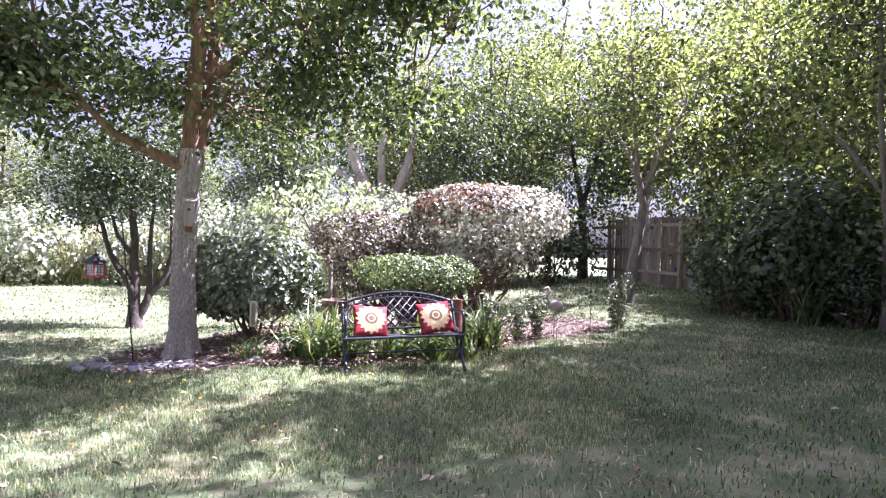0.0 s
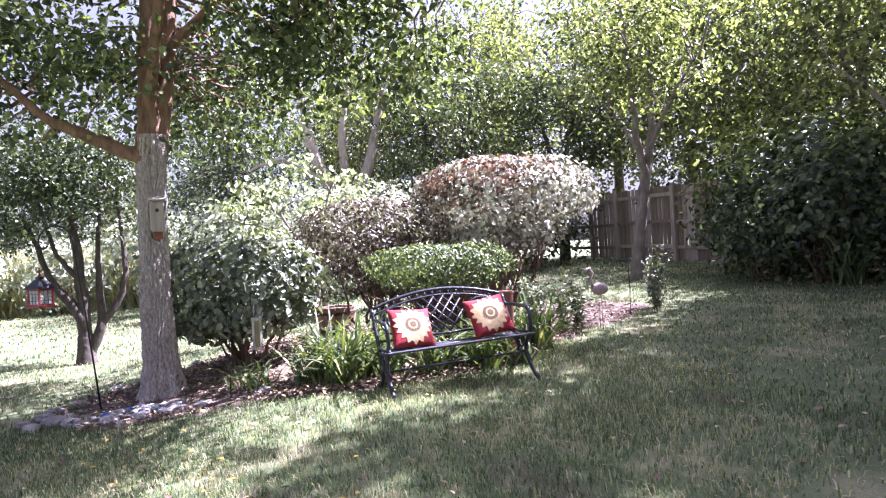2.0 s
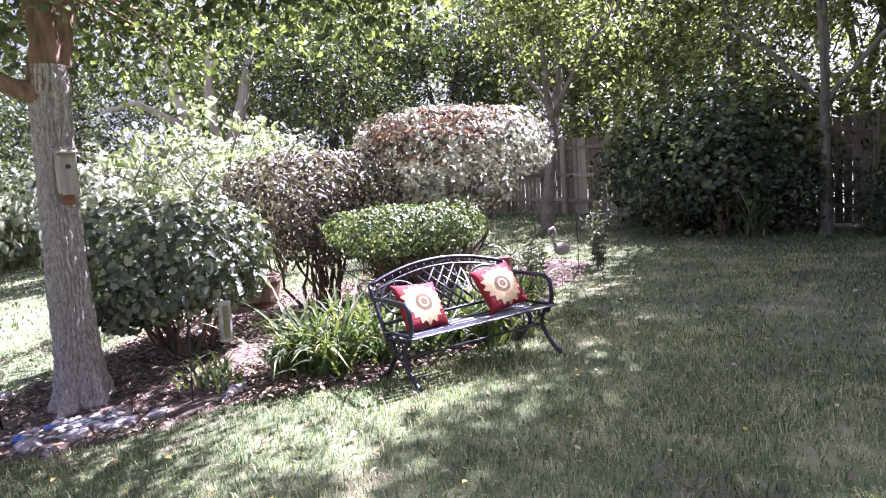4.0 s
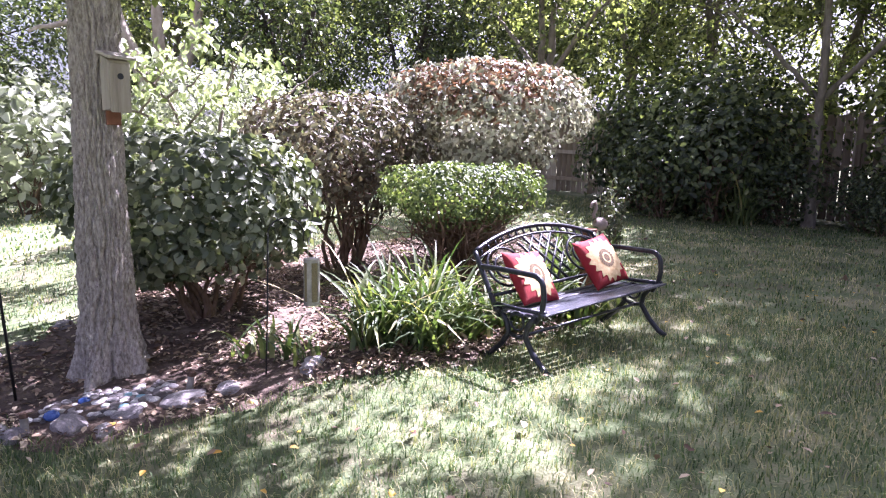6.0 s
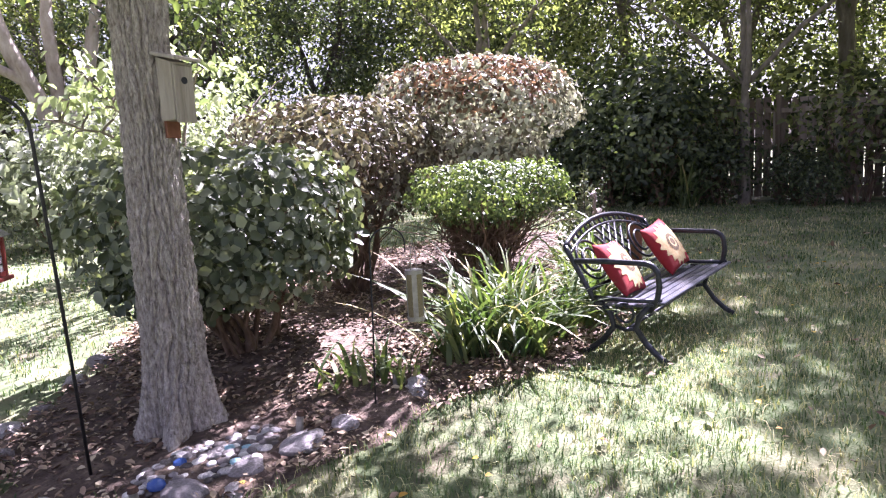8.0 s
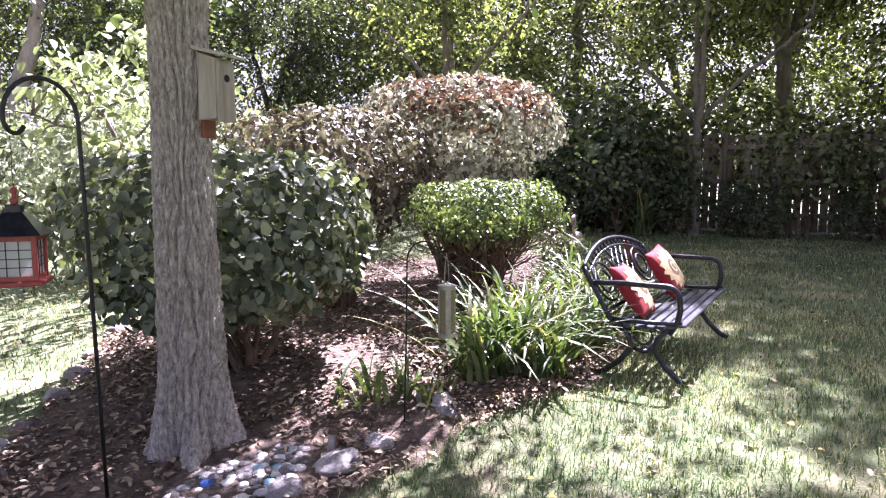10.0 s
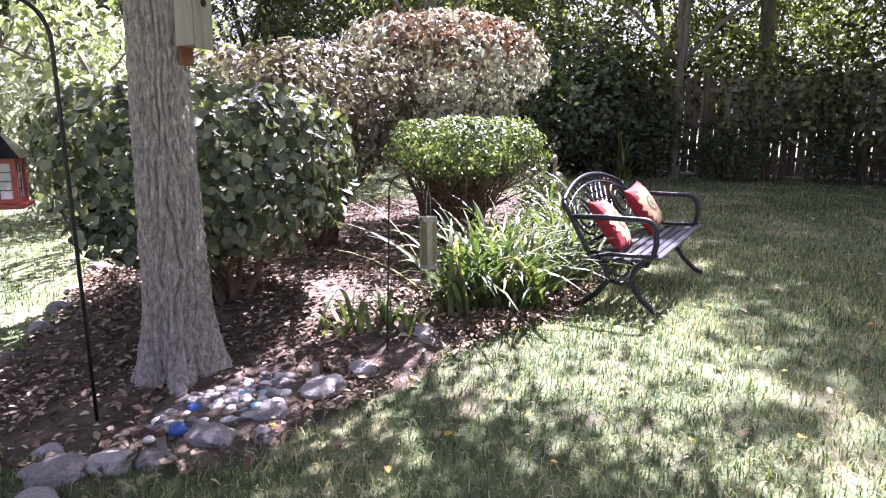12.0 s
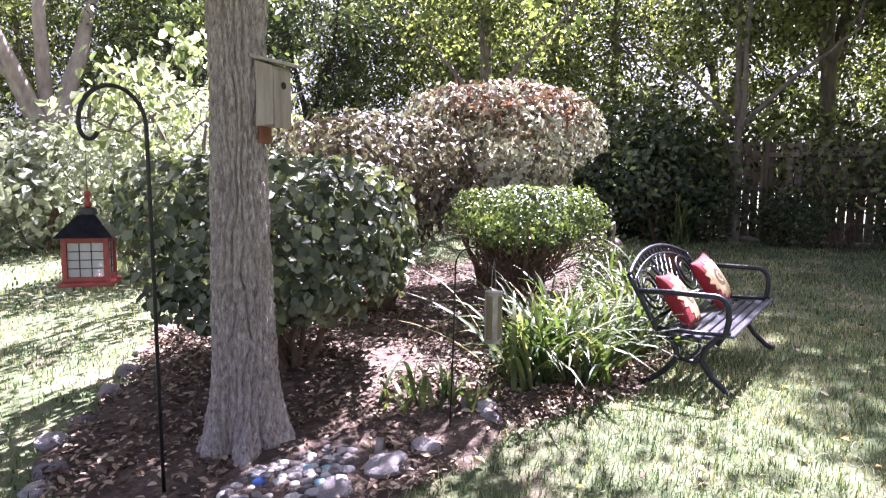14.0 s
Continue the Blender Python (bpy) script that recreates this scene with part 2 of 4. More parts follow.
def quads(name, verts, faces, mat, smoothed=False):
    """A mesh from arrays of vertices (n, 3) and faces (m, k)."""
    verts, faces = np.asarray(verts, np.float32), np.asarray(faces, np.int32)
    me = bpy.data.meshes.new(name)
    k = faces.shape[1]
    me.vertices.add(len(verts))
    me.vertices.foreach_set("co", verts.ravel())
    me.loops.add(faces.size)
    me.loops.foreach_set("vertex_index", faces.ravel())
    me.polygons.add(len(faces))
    me.polygons.foreach_set("loop_start", np.arange(0, faces.size, k, dtype=np.int32))
    if smoothed:
        me.polygons.foreach_set("use_smooth", np.ones(len(faces), dtype=bool))
    me.update(calc_edges=True)
    me.materials.append(mat)
    return me


def part(name, source, mat, parent=None, label="", smoothed=False):
    """Links a bmesh or a ready mesh as one object, under a thing or a part."""
    if isinstance(source, bmesh.types.BMesh):
        me = bpy.data.meshes.new(name)
        bmesh.ops.recalc_face_normals(source, faces=source.faces)
        source.to_mesh(me)
        source.free()
        me.materials.append(mat)
        if smoothed:
            for p in me.polygons:
                p.use_smooth = True
    else:
        me = source
    ob = new(name, me)
    if parent:
        ob.parent = parent
    if label:
        ob["label"] = label
    return ob


def thing(name, x, y, z, rz=0.0, label="", category="", group="", kind=""):
    ob = new(name)
    ob.matrix_basis = pose(x, y, z, 0, 0, rz)
    ob.empty_display_size = 0.1
    return tagged(ob, label, category, group, kind)


def unit(a):
    return a / np.maximum(np.linalg.norm(a, axis=-1, keepdims=True), 1e-9)


def leaves(name, at, facing, size, mat, width=0.55, droop=0.3, fold=0.18):
    """Folded leaves at points, each facing roughly its own way."""
    n = len(at)
    normal = unit(facing + 0.55 * rng.normal(size=(n, 3)))
    run = unit(np.cross(normal, rng.normal(size=(n, 3))))
    run = unit(run + np.array([0, 0, -droop]))
    side = unit(np.cross(normal, run))
    normal = np.cross(run, side)
    s = (size * rng.uniform(0.65, 1.25, n))[:, None]
    w = s * width
    p = [at, at + 0.35 * s * run + 0.5 * w * side + fold * s * normal, at + 0.75 * s * run + 0.36 * w * side + 0.7 * fold * s * normal,
         at + s * run, at + 0.75 * s * run - 0.36 * w * side + 0.7 * fold * s * normal, at + 0.35 * s * run - 0.5 * w * side + fold * s * normal]
    verts = np.stack(p, 1).reshape(-1, 3)
    b = 6 * np.arange(n)[:, None]
    faces = np.concatenate([b + [0, 1, 2, 3], b + [0, 3, 4, 5]])
    return quads(name, verts, faces, mat)


def tubes(name, runs, mat, sides=7, rough=0.0):
    """Tapered round limbs along runs of (points, radii), joined in one mesh."""
    vs, fs, base = [], [], 0
    for pts, rad in runs:
        pts, rad = np.asarray(pts, float), np.asarray(rad, float)
        tang = unit(np.gradient(pts, axis=0))
        ref = np.where(np.abs(tang[:, 2:3]) > 0.9, [[1.0, 0, 0]], [[0, 0, 1.0]])
        u = unit(np.cross(tang, ref))
        if len(u) > 1:
            for i in range(1, len(u)):
                v = u[i - 1] - tang[i] * np.dot(u[i - 1], tang[i])
                u[i] = v / max(np.linalg.norm(v), 1e-9)
        w = np.cross(tang, u)
        ang = np.linspace(0, 2 * np.pi, sides, endpoint=False)
        r = rad[:, None] * (1 + rough * rng.normal(size=(len(pts), sides)))
        ring = pts[:, None] + r[..., None] * (np.cos(ang)[None, :, None] * u[:, None] + np.sin(ang)[None, :, None] * w[:, None])
        vs.append(ring.reshape(-1, 3))
        i, j = np.meshgrid(np.arange(len(pts) - 1), np.arange(sides), indexing="ij")
        a = base + i * sides + j
        c = base + i * sides + (j + 1) % sides
        fs.append(np.stack([a, c, c + sides, a + sides], -1).reshape(-1, 4))
        base += ring.size // 3
    return quads(name, np.concatenate(vs), np.concatenate(fs), mat, True)


def bend(a, b, sag=0.0, wander=0.05, n=7):
    """A wandering line from a to b."""
    a, b = np.asarray(a, float), np.asarray(b, float)
    t = np.linspace(0, 1, n)[:, None]
    length = np.linalg.norm(b - a)
    off = np.cumsum(rng.normal(size=(n, 3)), 0) * wander * length / n
    off = off - t * off[-1]
    return a + t * (b - a) + off * 1.0 + np.array([0, 0, sag]) * np.sin(np.pi * t)


def rod(bm, a, b, r, sides=8, r2=None):
    a, b = Vector(a), Vector(b)
    m = Matrix.Translation((a + b) / 2) @ (b - a).to_track_quat("Z", "Y").to_matrix().to_4x4()
    bmesh.ops.create_cone(bm, cap_ends=True, segments=sides, radius1=r, radius2=r if r2 is None else r2, depth=(b - a).length, matrix=m)


def box(bm, c, s, rot=None, bevel=0.0):
    m = Matrix.Translation(c)
    if rot:
        m = m @ Euler([radians(v) for v in rot]).to_matrix().to_4x4()
    made = bmesh.ops.create_cube(bm, size=1, matrix=m @ Matrix.Diagonal((*s, 1)))
    if bevel:
        es = list({e for v in made["verts"] for e in v.link_edges})
        bmesh.ops.bevel(bm, geom=es, offset=bevel, segments=1, affect="EDGES")


def pipe(bm, pts, r, sides=8):
    """A bar of round section along a line of points."""
    pts = [Vector(p) for p in pts]
    rings = []
    u = None
    for i, p in enumerate(pts):
        t = (pts[min(i + 1, len(pts) - 1)] - pts[max(i - 1, 0)]).normalized()
        if u is None:
            u = t.orthogonal().normalized()
        u = (u - t * u.dot(t)).normalized()
        w = t.cross(u)
        rings.append([bm.verts.new(p + r * (math.cos(a) * u + math.sin(a) * w)) for a in (2 * math.pi * k / sides for k in range(sides))])
    for ra, rb in zip(rings, rings[1:]):
        for k in range(sides):
            bm.faces.new((ra[k], ra[(k + 1) % sides], rb[(k + 1) % sides], rb[k]))
    bm.faces.new(rings[0][::-1])
    bm.faces.new(rings[-1])


def arc(c, r, a0, a1, n=12, plane="xz", ry=None):
    out = []
    for k in range(n + 1):
        a = radians(a0 + (a1 - a0) * k / n)
        u, v = r * math.cos(a), (r if ry is None else ry) * math.sin(a)
        out.append((c[0] + u, c[1], c[2] + v) if plane == "xz" else (c[0], c[1] + u, c[2] + v) if plane == "yz" else (c[0] + u, c[1] + v, c[2]))
    return out


# ---- ground ----
BED = [(-1.9, 9.85), (-1.5, 9.15), (-0.9, 8.85), (-0.3, 8.6), (0.25, 8.42), (0.9, 8.2), (1.7, 8.15), (2.6, 8.3), (3.3, 8.85), (4.1, 9.5),
       (5.2, 9.75), (6.0, 10.3), (6.0, 11.2), (5.0, 12.0), (3.6, 12.6), (2.2, 12.9), (0.9, 12.6), (0.0, 11.9), (-0.6, 11.35), (-1.4, 10.8)]
BED_C = np.array([1.6, 10.4])
_rel = np.array(BED) - BED_C
_ang = np.arctan2(_rel[:, 1], _rel[:, 0])
_ord = np.argsort(_ang)
BED_A, BED_R = _ang[_ord], np.hypot(_rel[:, 0], _rel[:, 1])[_ord]


def bed_depth(x, y):
    """Below 1 inside the planting bed."""
    dx, dy = np.asarray(x, float) - BED_C[0], np.asarray(y, float) - BED_C[1]
    a = np.arctan2(dy, dx)
    edge = np.interp(a, np.concatenate([BED_A - 2 * np.pi, BED_A, BED_A + 2 * np.pi]), np.tile(BED_R, 3))
    edge = edge * (1 + 0.03 * np.sin(9 * a) + 0.02 * np.sin(23 * a + 1))
    return np.hypot(dx, dy) / edge


def sheet():
    axis = np.concatenate([[-900, -500, -250, -140, -90, -65], np.arange(-50, -8, 1.5), np.arange(-8, 16, 0.25), np.arange(16, 60, 1.5), [75, 100, 150, 260, 500, 900]])
    gx, gy = np.meshgrid(axis, axis, indexing="ij")
    v = np.stack([gx, gy, ground_z(gx, gy)], -1).reshape(-1, 3)
    n = len(axis)
    i, j = np.meshgrid(np.arange(n - 1), np.arange(n - 1), indexing="ij")
    a = i * n + j
    f = np.stack([a, a + n, a + n + 1, a + 1], -1).reshape(-1, 4)
    return quads("ground", v, f, M_SOIL, True)


tagged(part("ground", sheet(), M_SOIL), "mown lawn soil with worn and dry patches", "ground", kind="structure")


def bed_mesh():
    rad, ang = np.linspace(0, 1.0, 40), np.linspace(0, 2 * np.pi, 180, endpoint=False)
    edge = np.interp(ang, np.concatenate([BED_A - 2 * np.pi, BED_A, BED_A + 2 * np.pi]), np.tile(BED_R, 3)) * (1 + 0.03 * np.sin(9 * ang) + 0.02 * np.sin(23 * ang + 1))
    x = BED_C[0] + rad[:, None] * edge * np.cos(ang)
    y = BED_C[1] + rad[:, None] * edge * np.sin(ang)
    lift = 0.03 * smooth(1.0, 0.9, rad)[:, None] - 0.006 * (rad[:, None] > 0.99) + 0.006 + 0.008 * np.sin(7 * x) * np.cos(9 * y)
    v = np.stack([x, y, ground_z(x, y) + lift], -1).reshape(-1, 3)
    k = len(ang)
    i, j = np.meshgrid(np.arange(len(rad) - 1), np.arange(k), indexing="ij")
    a, b = i * k + j, i * k + (j + 1) % k
    return quads("planting_bed", v, np.stack([a, a + k, b + k, b], -1).reshape(-1, 4), M_MULCH, True)


tagged(part("planting_bed", bed_mesh(), M_MULCH), "brown mulch planting bed strewn with dry leaves", "garden bed", kind="structure")


def blades(name, x0, x1, y0, y1, per_m2, height, width, mat, keep=None):
    n = int((x1 - x0) * (y1 - y0) * per_m2)
    x, y = rng.uniform(x0, x1, n), rng.uniform(y0, y1, n)
    worn = 0.5 + 0.5 * np.sin(1.9 * x + 1.1 * np.sin(1.3 * y)) * np.cos(2.3 * y + 0.7 * x)
    ok = (bed_depth(x, y) > 1.0 - 0.05 * rng.random(n)) & (rng.random(n) < 0.62 + 0.4 * worn)
    if keep is not None:
        ok &= keep(x, y)
    x, y = x[ok], y[ok]
    n = len(x)
    h = height * rng.uniform(0.45, 1.35, n)
    a, lean = rng.uniform(0, 2 * np.pi, n), rng.uniform(0.2, 1.25, n)
    base = np.stack([x, y, ground_z(x, y) - 0.004], -1)
    out = np.stack([np.cos(a), np.sin(a), 0 * a], -1)
    side = np.stack([-np.sin(a), np.cos(a), 0 * a], -1) * (width * rng.uniform(0.7, 1.3, n))[:, None]
    mid = base + out * (lean * h * 0.35)[:, None] + np.array([0, 0, 1]) * (0.6 * h)[:, None]
    tip = base + out * (lean * h)[:, None] + np.array([0, 0, 1]) * (h * (1 - 0.35 * lean))[:, None]
    v = np.stack([base - side, base + side, mid + side * 0.8, tip, mid - side * 0.8], 1).reshape(-1, 3)
    b = 5 * np.arange(n)[:, None]
    # a blade: a quad below and a thin kite above, both from the same five points
    f = np.concatenate([b + [0, 1, 2, 4]])
    top = np.concatenate([b + [4, 2, 3]])
    me = bpy.data.meshes.new(name)
    me.vertices.add(len(v))
    me.vertices.foreach_set("co", v.astype(np.float32).ravel())
    idx = np.concatenate([f.ravel(), top.ravel()]).astype(np.int32)
    me.loops.add(len(idx))
    me.loops.foreach_set("vertex_index", idx)
    me.polygons.add(2 * n)
    me.polygons.foreach_set("loop_start", np.concatenate([np.arange(n) * 4, 4 * n + np.arange(n) * 3]).astype(np.int32))
    me.update(calc_edges=True)
    me.materials.append(mat)
    return me


for spec_x0, spec_x1, spec_y0, spec_y1, dens, hh, ww, skip in (
        (-3.2, 3.6, 4.6, 9.8, 2800, 0.058, 0.0024, None),
        (-6.0, 10.5, 2.5, 14.5, 620, 0.055, 0.0042, (-3.2, 3.6, 4.6, 9.8)),
        (-16.0, 11.0, 14.5, 30.0, 110, 0.07, 0.011, None)):
    def outside(x, y, s=skip):
        return np.ones(len(x), bool) if s is None else ~((x > s[0]) & (x < s[1]) & (y > s[2]) & (y < s[3]))
    tagged(part("grass", blades("grass", spec_x0, spec_x1, spec_y0, spec_y1, dens, hh, ww, M_GRASS, outside), M_GRASS),
           "short mown lawn grass, green with straw-coloured patches", "grass", kind="stuff")


def litter(name, n, size, inside, mat):
    if inside:
        a, r = rng.uniform(0, 2 * np.pi, n), np.sqrt(rng.uniform(0, 1.0, n))
        edge = np.interp(a, np.concatenate([BED_A - 2 * np.pi, BED_A, BED_A + 2 * np.pi]), np.tile(BED_R, 3))
        x, y = BED_C[0] + r * edge * np.cos(a) * 1.01, BED_C[1] + r * edge * np.sin(a) * 1.01
    else:
        x, y = rng.uniform(-3, 9, n), rng.uniform(3.5, 12, n)
    if inside:
        bare = np.sin(2.3 * x + 1.7 * np.sin(1.9 * y)) * np.cos(2.9 * y + 0.8 * x) + 0.5 * np.sin(6.1 * x - 4.3 * y)
        ok = (np.hypot((x + 1.02) / 0.46, (y - 9.34) / 0.33) > 1) & (rng.random(n) < 0.72 + 0.5 * bare)
        x, y = x[ok], y[ok]
        n = len(x)
    at = np.stack([x, y, ground_z(x, y) + (0.04 if inside else 0.035) + rng.uniform(0, 0.012, n)], -1)
    return leaves(name, at, np.tile([0, 0, 1.7], (n, 1)), size * rng.choice([0.6, 0.9, 1.3], n), mat, 0.5, 0.0, 0.13)


tagged(part("leaf_litter", litter("leaf_litter", 34000, 0.046, True, M_LITTER), M_LITTER), "dry curled brown leaves lying on the mulch", "leaf litter", kind="stuff")
tagged(part("fallen_leaves", litter("fallen_leaves", 900, 0.05, False, M_LITTER), M_LITTER), "scattered dry leaves lying on the lawn", "fallen leaves", kind="stuff")


# ---- trees ----
def crown_points(center, radii, clumps, per, spread, bottom=-0.6, shell=0.55):
    """Clump centres in a lumpy crown and the leaf points round them."""
    d = unit(rng.normal(size=(clumps * 3, 3)))
    d = d[d[:, 2] > bottom][:clumps]
    r = rng.uniform(shell, 1.0, len(d)) * (1 + 0.16 * np.sin(5 * d[:, 0] + 2) * np.cos(4 * d[:, 1]))
    c = np.asarray(center) + d * r[:, None] * np.asarray(radii)
    k = rng.integers(int(per * 0.5), int(per * 1.5), len(c))
    at = np.repeat(c, k, 0) + rng.normal(size=(k.sum(), 3)) * spread * np.array([1, 1, 0.6])
    facing = unit(at - np.repeat(c, k, 0)) * 0.5 + np.array([0, 0, 0.8])
    return c, at, facing


def furrowed(line, rad, mat, sides=150, rings=320):
    """A trunk with ridged, plated bark and buttressed roots."""
    t = np.linspace(0, 1, rings)
    src = np.linspace(0, 1, len(line))
    p = np.stack([np.interp(t, src, line[:, k]) for k in range(3)], -1)
    r = np.interp(t, src, rad)
    a = np.linspace(0, 2 * np.pi, sides, endpoint=False)
    A, Z = np.meshgrid(a, p[:, 2], indexing="xy")
    warp = 0.9 * np.sin(2.1 * Z + 2 * A) + 0.6 * np.sin(5.3 * Z - 3 * A + 1) + 0.35 * np.sin(11 * Z + 5 * A + 2) + 0.2 * np.sin(23 * Z - 7 * A)
    ridge = np.abs(np.sin(11 * A + 1.7 * warp)) ** 0.5
    fine = np.abs(np.sin(23 * A - 2.6 * warp + 3 * np.sin(4 * Z))) ** 0.7
    plate = np.abs(np.sin(13 * Z + 2.5 * np.sin(4 * A + 2 * Z) + 4 * np.sin(9 * A + 1.5 * warp) * 0.3)) ** 0.35
    flare = np.exp(-np.maximum(Z, 0) / 0.16)
    roots = flare * (0.07 * np.sin(5 * A + 0.6) + 0.03 * np.sin(8 * A + 2))
    R = r[:, None] + roots + 0.046 * (ridge - 0.75) + 0.016 * (fine - 0.6) + 0.026 * (plate - 0.82) + 0.0025 * rng.normal(size=A.shape)
    v = np.stack([p[:, 0:1] + R * np.cos(A), p[:, 1:2] + R * np.sin(A), Z], -1).reshape(-1, 3)
    i, j = np.meshgrid(np.arange(rings - 1), np.arange(sides), indexing="ij")
    q, w = i * sides + j, i * sides + (j + 1) % sides
    return quads("trunk", v, np.stack([q, w, w + sides, q + sides], -1).reshape(-1, 4), mat, True)


def make_tree(name, x, y, trunk, forks, crown, leaf_mat, leaf_size, bark, label, limb_mat=None, extra=None, sides=12, limb_every=3, droop=0.5, twig=0.022):
    """trunk: [(dx, dy, z, r)...]; forks: limbs as lists of the same; crown: list of (centre, radii, clumps, per, spread, bottom)."""
    z0 = gz(x, y)
    top = thing(name, x, y, z0, 0, label, "tree")
    pts = np.array([p[:3] for p in trunk])
    n = 30
    tt = np.linspace(0, 1, n)
    src = np.linspace(0, 1, len(pts))
    line = np.stack([np.interp(tt, src, pts[:, k]) for k in range(3)], -1)
    rad = np.interp(tt, src, [p[3] for p in trunk])
    part("trunk", furrowed(line, rad, bark) if name == "shade_tree" else tubes("trunk", [(line, rad)], bark, sides * 2, 0.02), bark, top)
    runs = []
    for f in forks:
        f = np.array(f)
        t2, s2 = np.linspace(0, 1, 14), np.linspace(0, 1, len(f))
        runs.append((np.stack([np.interp(t2, s2, f[:, k]) for k in range(3)], -1) + 0.012 * rng.normal(size=(14, 3)), np.interp(t2, s2, f[:, 3])))
    for r in runs:
        part("limb", tubes("limb", [r], limb_mat or bark, sides, 0.03), limb_mat or bark, top)
    ends = np.concatenate([r[0][5:] for r in runs]) if runs else line[-6:]
    cs, ats, fac = [], [], []
    for c in crown:
        a, b, d = crown_points(*c)
        cs.append(a), ats.append(b), fac.append(d)
    cs, ats, fac = np.concatenate(cs), np.concatenate(ats), np.concatenate(fac)
    twigs = []
    for c in cs[::limb_every]:
        near = ends[np.argmin(np.linalg.norm(ends - c, axis=1) + 0.4 * np.maximum(0, ends[:, 2] - c[2]))]
        ln = np.linalg.norm(c - near)
        twigs.append((bend(near, c, 0.08 * ln, 0.25), np.linspace(twig * (0.6 + 0.25 * ln), 0.005, 7)))
    tagged(part("twig_growth", tubes("twig_growth", twigs, limb_mat or bark, 5), limb_mat or bark, top), kind="stuff")
    part("crown", leaves("crown", ats, fac, leaf_size, leaf_mat, 0.58, droop), leaf_mat, top)
    return top


# main shade tree
make_tree("shade_tree", -0.83, 9.88,
          [(0, 0, -0.1, 0.25), (0, 0, 0.12, 0.20), (0.0, 0.0, 0.4, 0.162), (-0.01, 0, 1.0, 0.145), (0.0, 0.02, 1.8, 0.128), (0.02, 0.03, 2.5, 0.138), (0.03, 0.03, 2.8, 0.14)],
          [[(0.0, 0.03, 2.6, 0.12), (0.05, 0.0, 3.4, 0.10), (0.06, -0.1, 4.4, 0.08), (-0.1, -0.3, 6.5, 0.03)],
           [(0.07, 0.05, 2.6, 0.12), (0.2, 0.12, 3.4, 0.10), (0.3, 0.25, 4.4, 0.08), (0.8, 0.5, 6.5, 0.03)],
           [(-0.05, 0.0, 2.58, 0.085), (-0.45, -0.05, 2.72, 0.07), (-0.9, -0.1, 2.95, 0.045), (-1.7, -0.3, 3.7, 0.02)],
           [(0.22, 0.12, 3.7, 0.06), (1.0, -0.2, 4.5, 0.05), (2.2, -0.8, 4.7, 0.035), (3.2, -1.3, 4.4, 0.015)],
           [(0.05, -0.1, 3.3, 0.06), (0.3, -1.2, 4.3, 0.05), (0.5, -2.4, 4.7, 0.03)]],
          [((-0.3, -0.1, 5.4), (3.3, 2.9, 2.4), 420, 38, 0.26, -0.75, 0.25),
           ((-2.0, 0.0, 3.6), (2.1, 1.6, 1.05), 190, 42, 0.22, -0.95, 0.1),
           ((1.8, -0.4, 3.75), (1.9, 1.3, 0.9), 115, 36, 0.22, -0.9, 0.2),
           ((0.4, 1.8, 3.7), (2.0, 1.2, 1.0), 90, 36, 0.22, -0.9, 0.2),
           ((2.4, -1.9, 4.8), (1.8, 1.6, 1.1), 150, 42, 0.24, -0.95, 0.1),
           ((1.9, -3.2, 5.1), (1.5, 1.1, 0.8), 90, 40, 0.24, -0.95, 0.1)],
          L_TREE, 0.1, M_BARK, "mature shade tree with furrowed grey bark in the mulch bed", M_LIMB, twig=0.02)

# crape myrtle with several stems
make_tree("multi_stem_tree", -2.05, 13.95,
          [(0, 0, -0.05, 0.17), (0, 0, 0.2, 0.13), (0.0, 0, 0.45, 0.11)],
          [[(-0.02, 0, 0.2, 0.10), (-0.02, 0, 0.75, 0.09), (-0.45, 0, 1.35, 0.05), (-0.75, 0.1, 2.3, 0.03)],
           [(0.0, 0, 0.3, 0.10), (-0.02, 0.05, 1.3, 0.085), (-0.1, 0.05, 2.2, 0.06), (-0.2, 0.1, 3.2, 0.02)],
           [(0.05, 0, 0.15, 0.085), (0.25, 0, 0.6, 0.07), (0.22, 0.05, 1.2, 0.05), (0.28, 0.05, 2.6, 0.025)],
           [(0.25, 0, 0.6, 0.06), (0.6, 0, 1.15, 0.05), (0.62, 0, 1.6, 0.04), (0.55, 0, 2.8, 0.02)],
           [(-0.02, 0, 1.3, 0.05), (-0.35, 0, 1.75, 0.035), (-0.6, 0, 2.8, 0.02)]],
          [((-0.25, 0.1, 2.95), (1.75, 1.6, 1.3), 300, 46, 0.19, -0.9, 0.15)],
          L_MYRTLE, 0.075, M_DARKBARK, "small dark multi-stemmed tree standing on the lawn", twig=0.012)


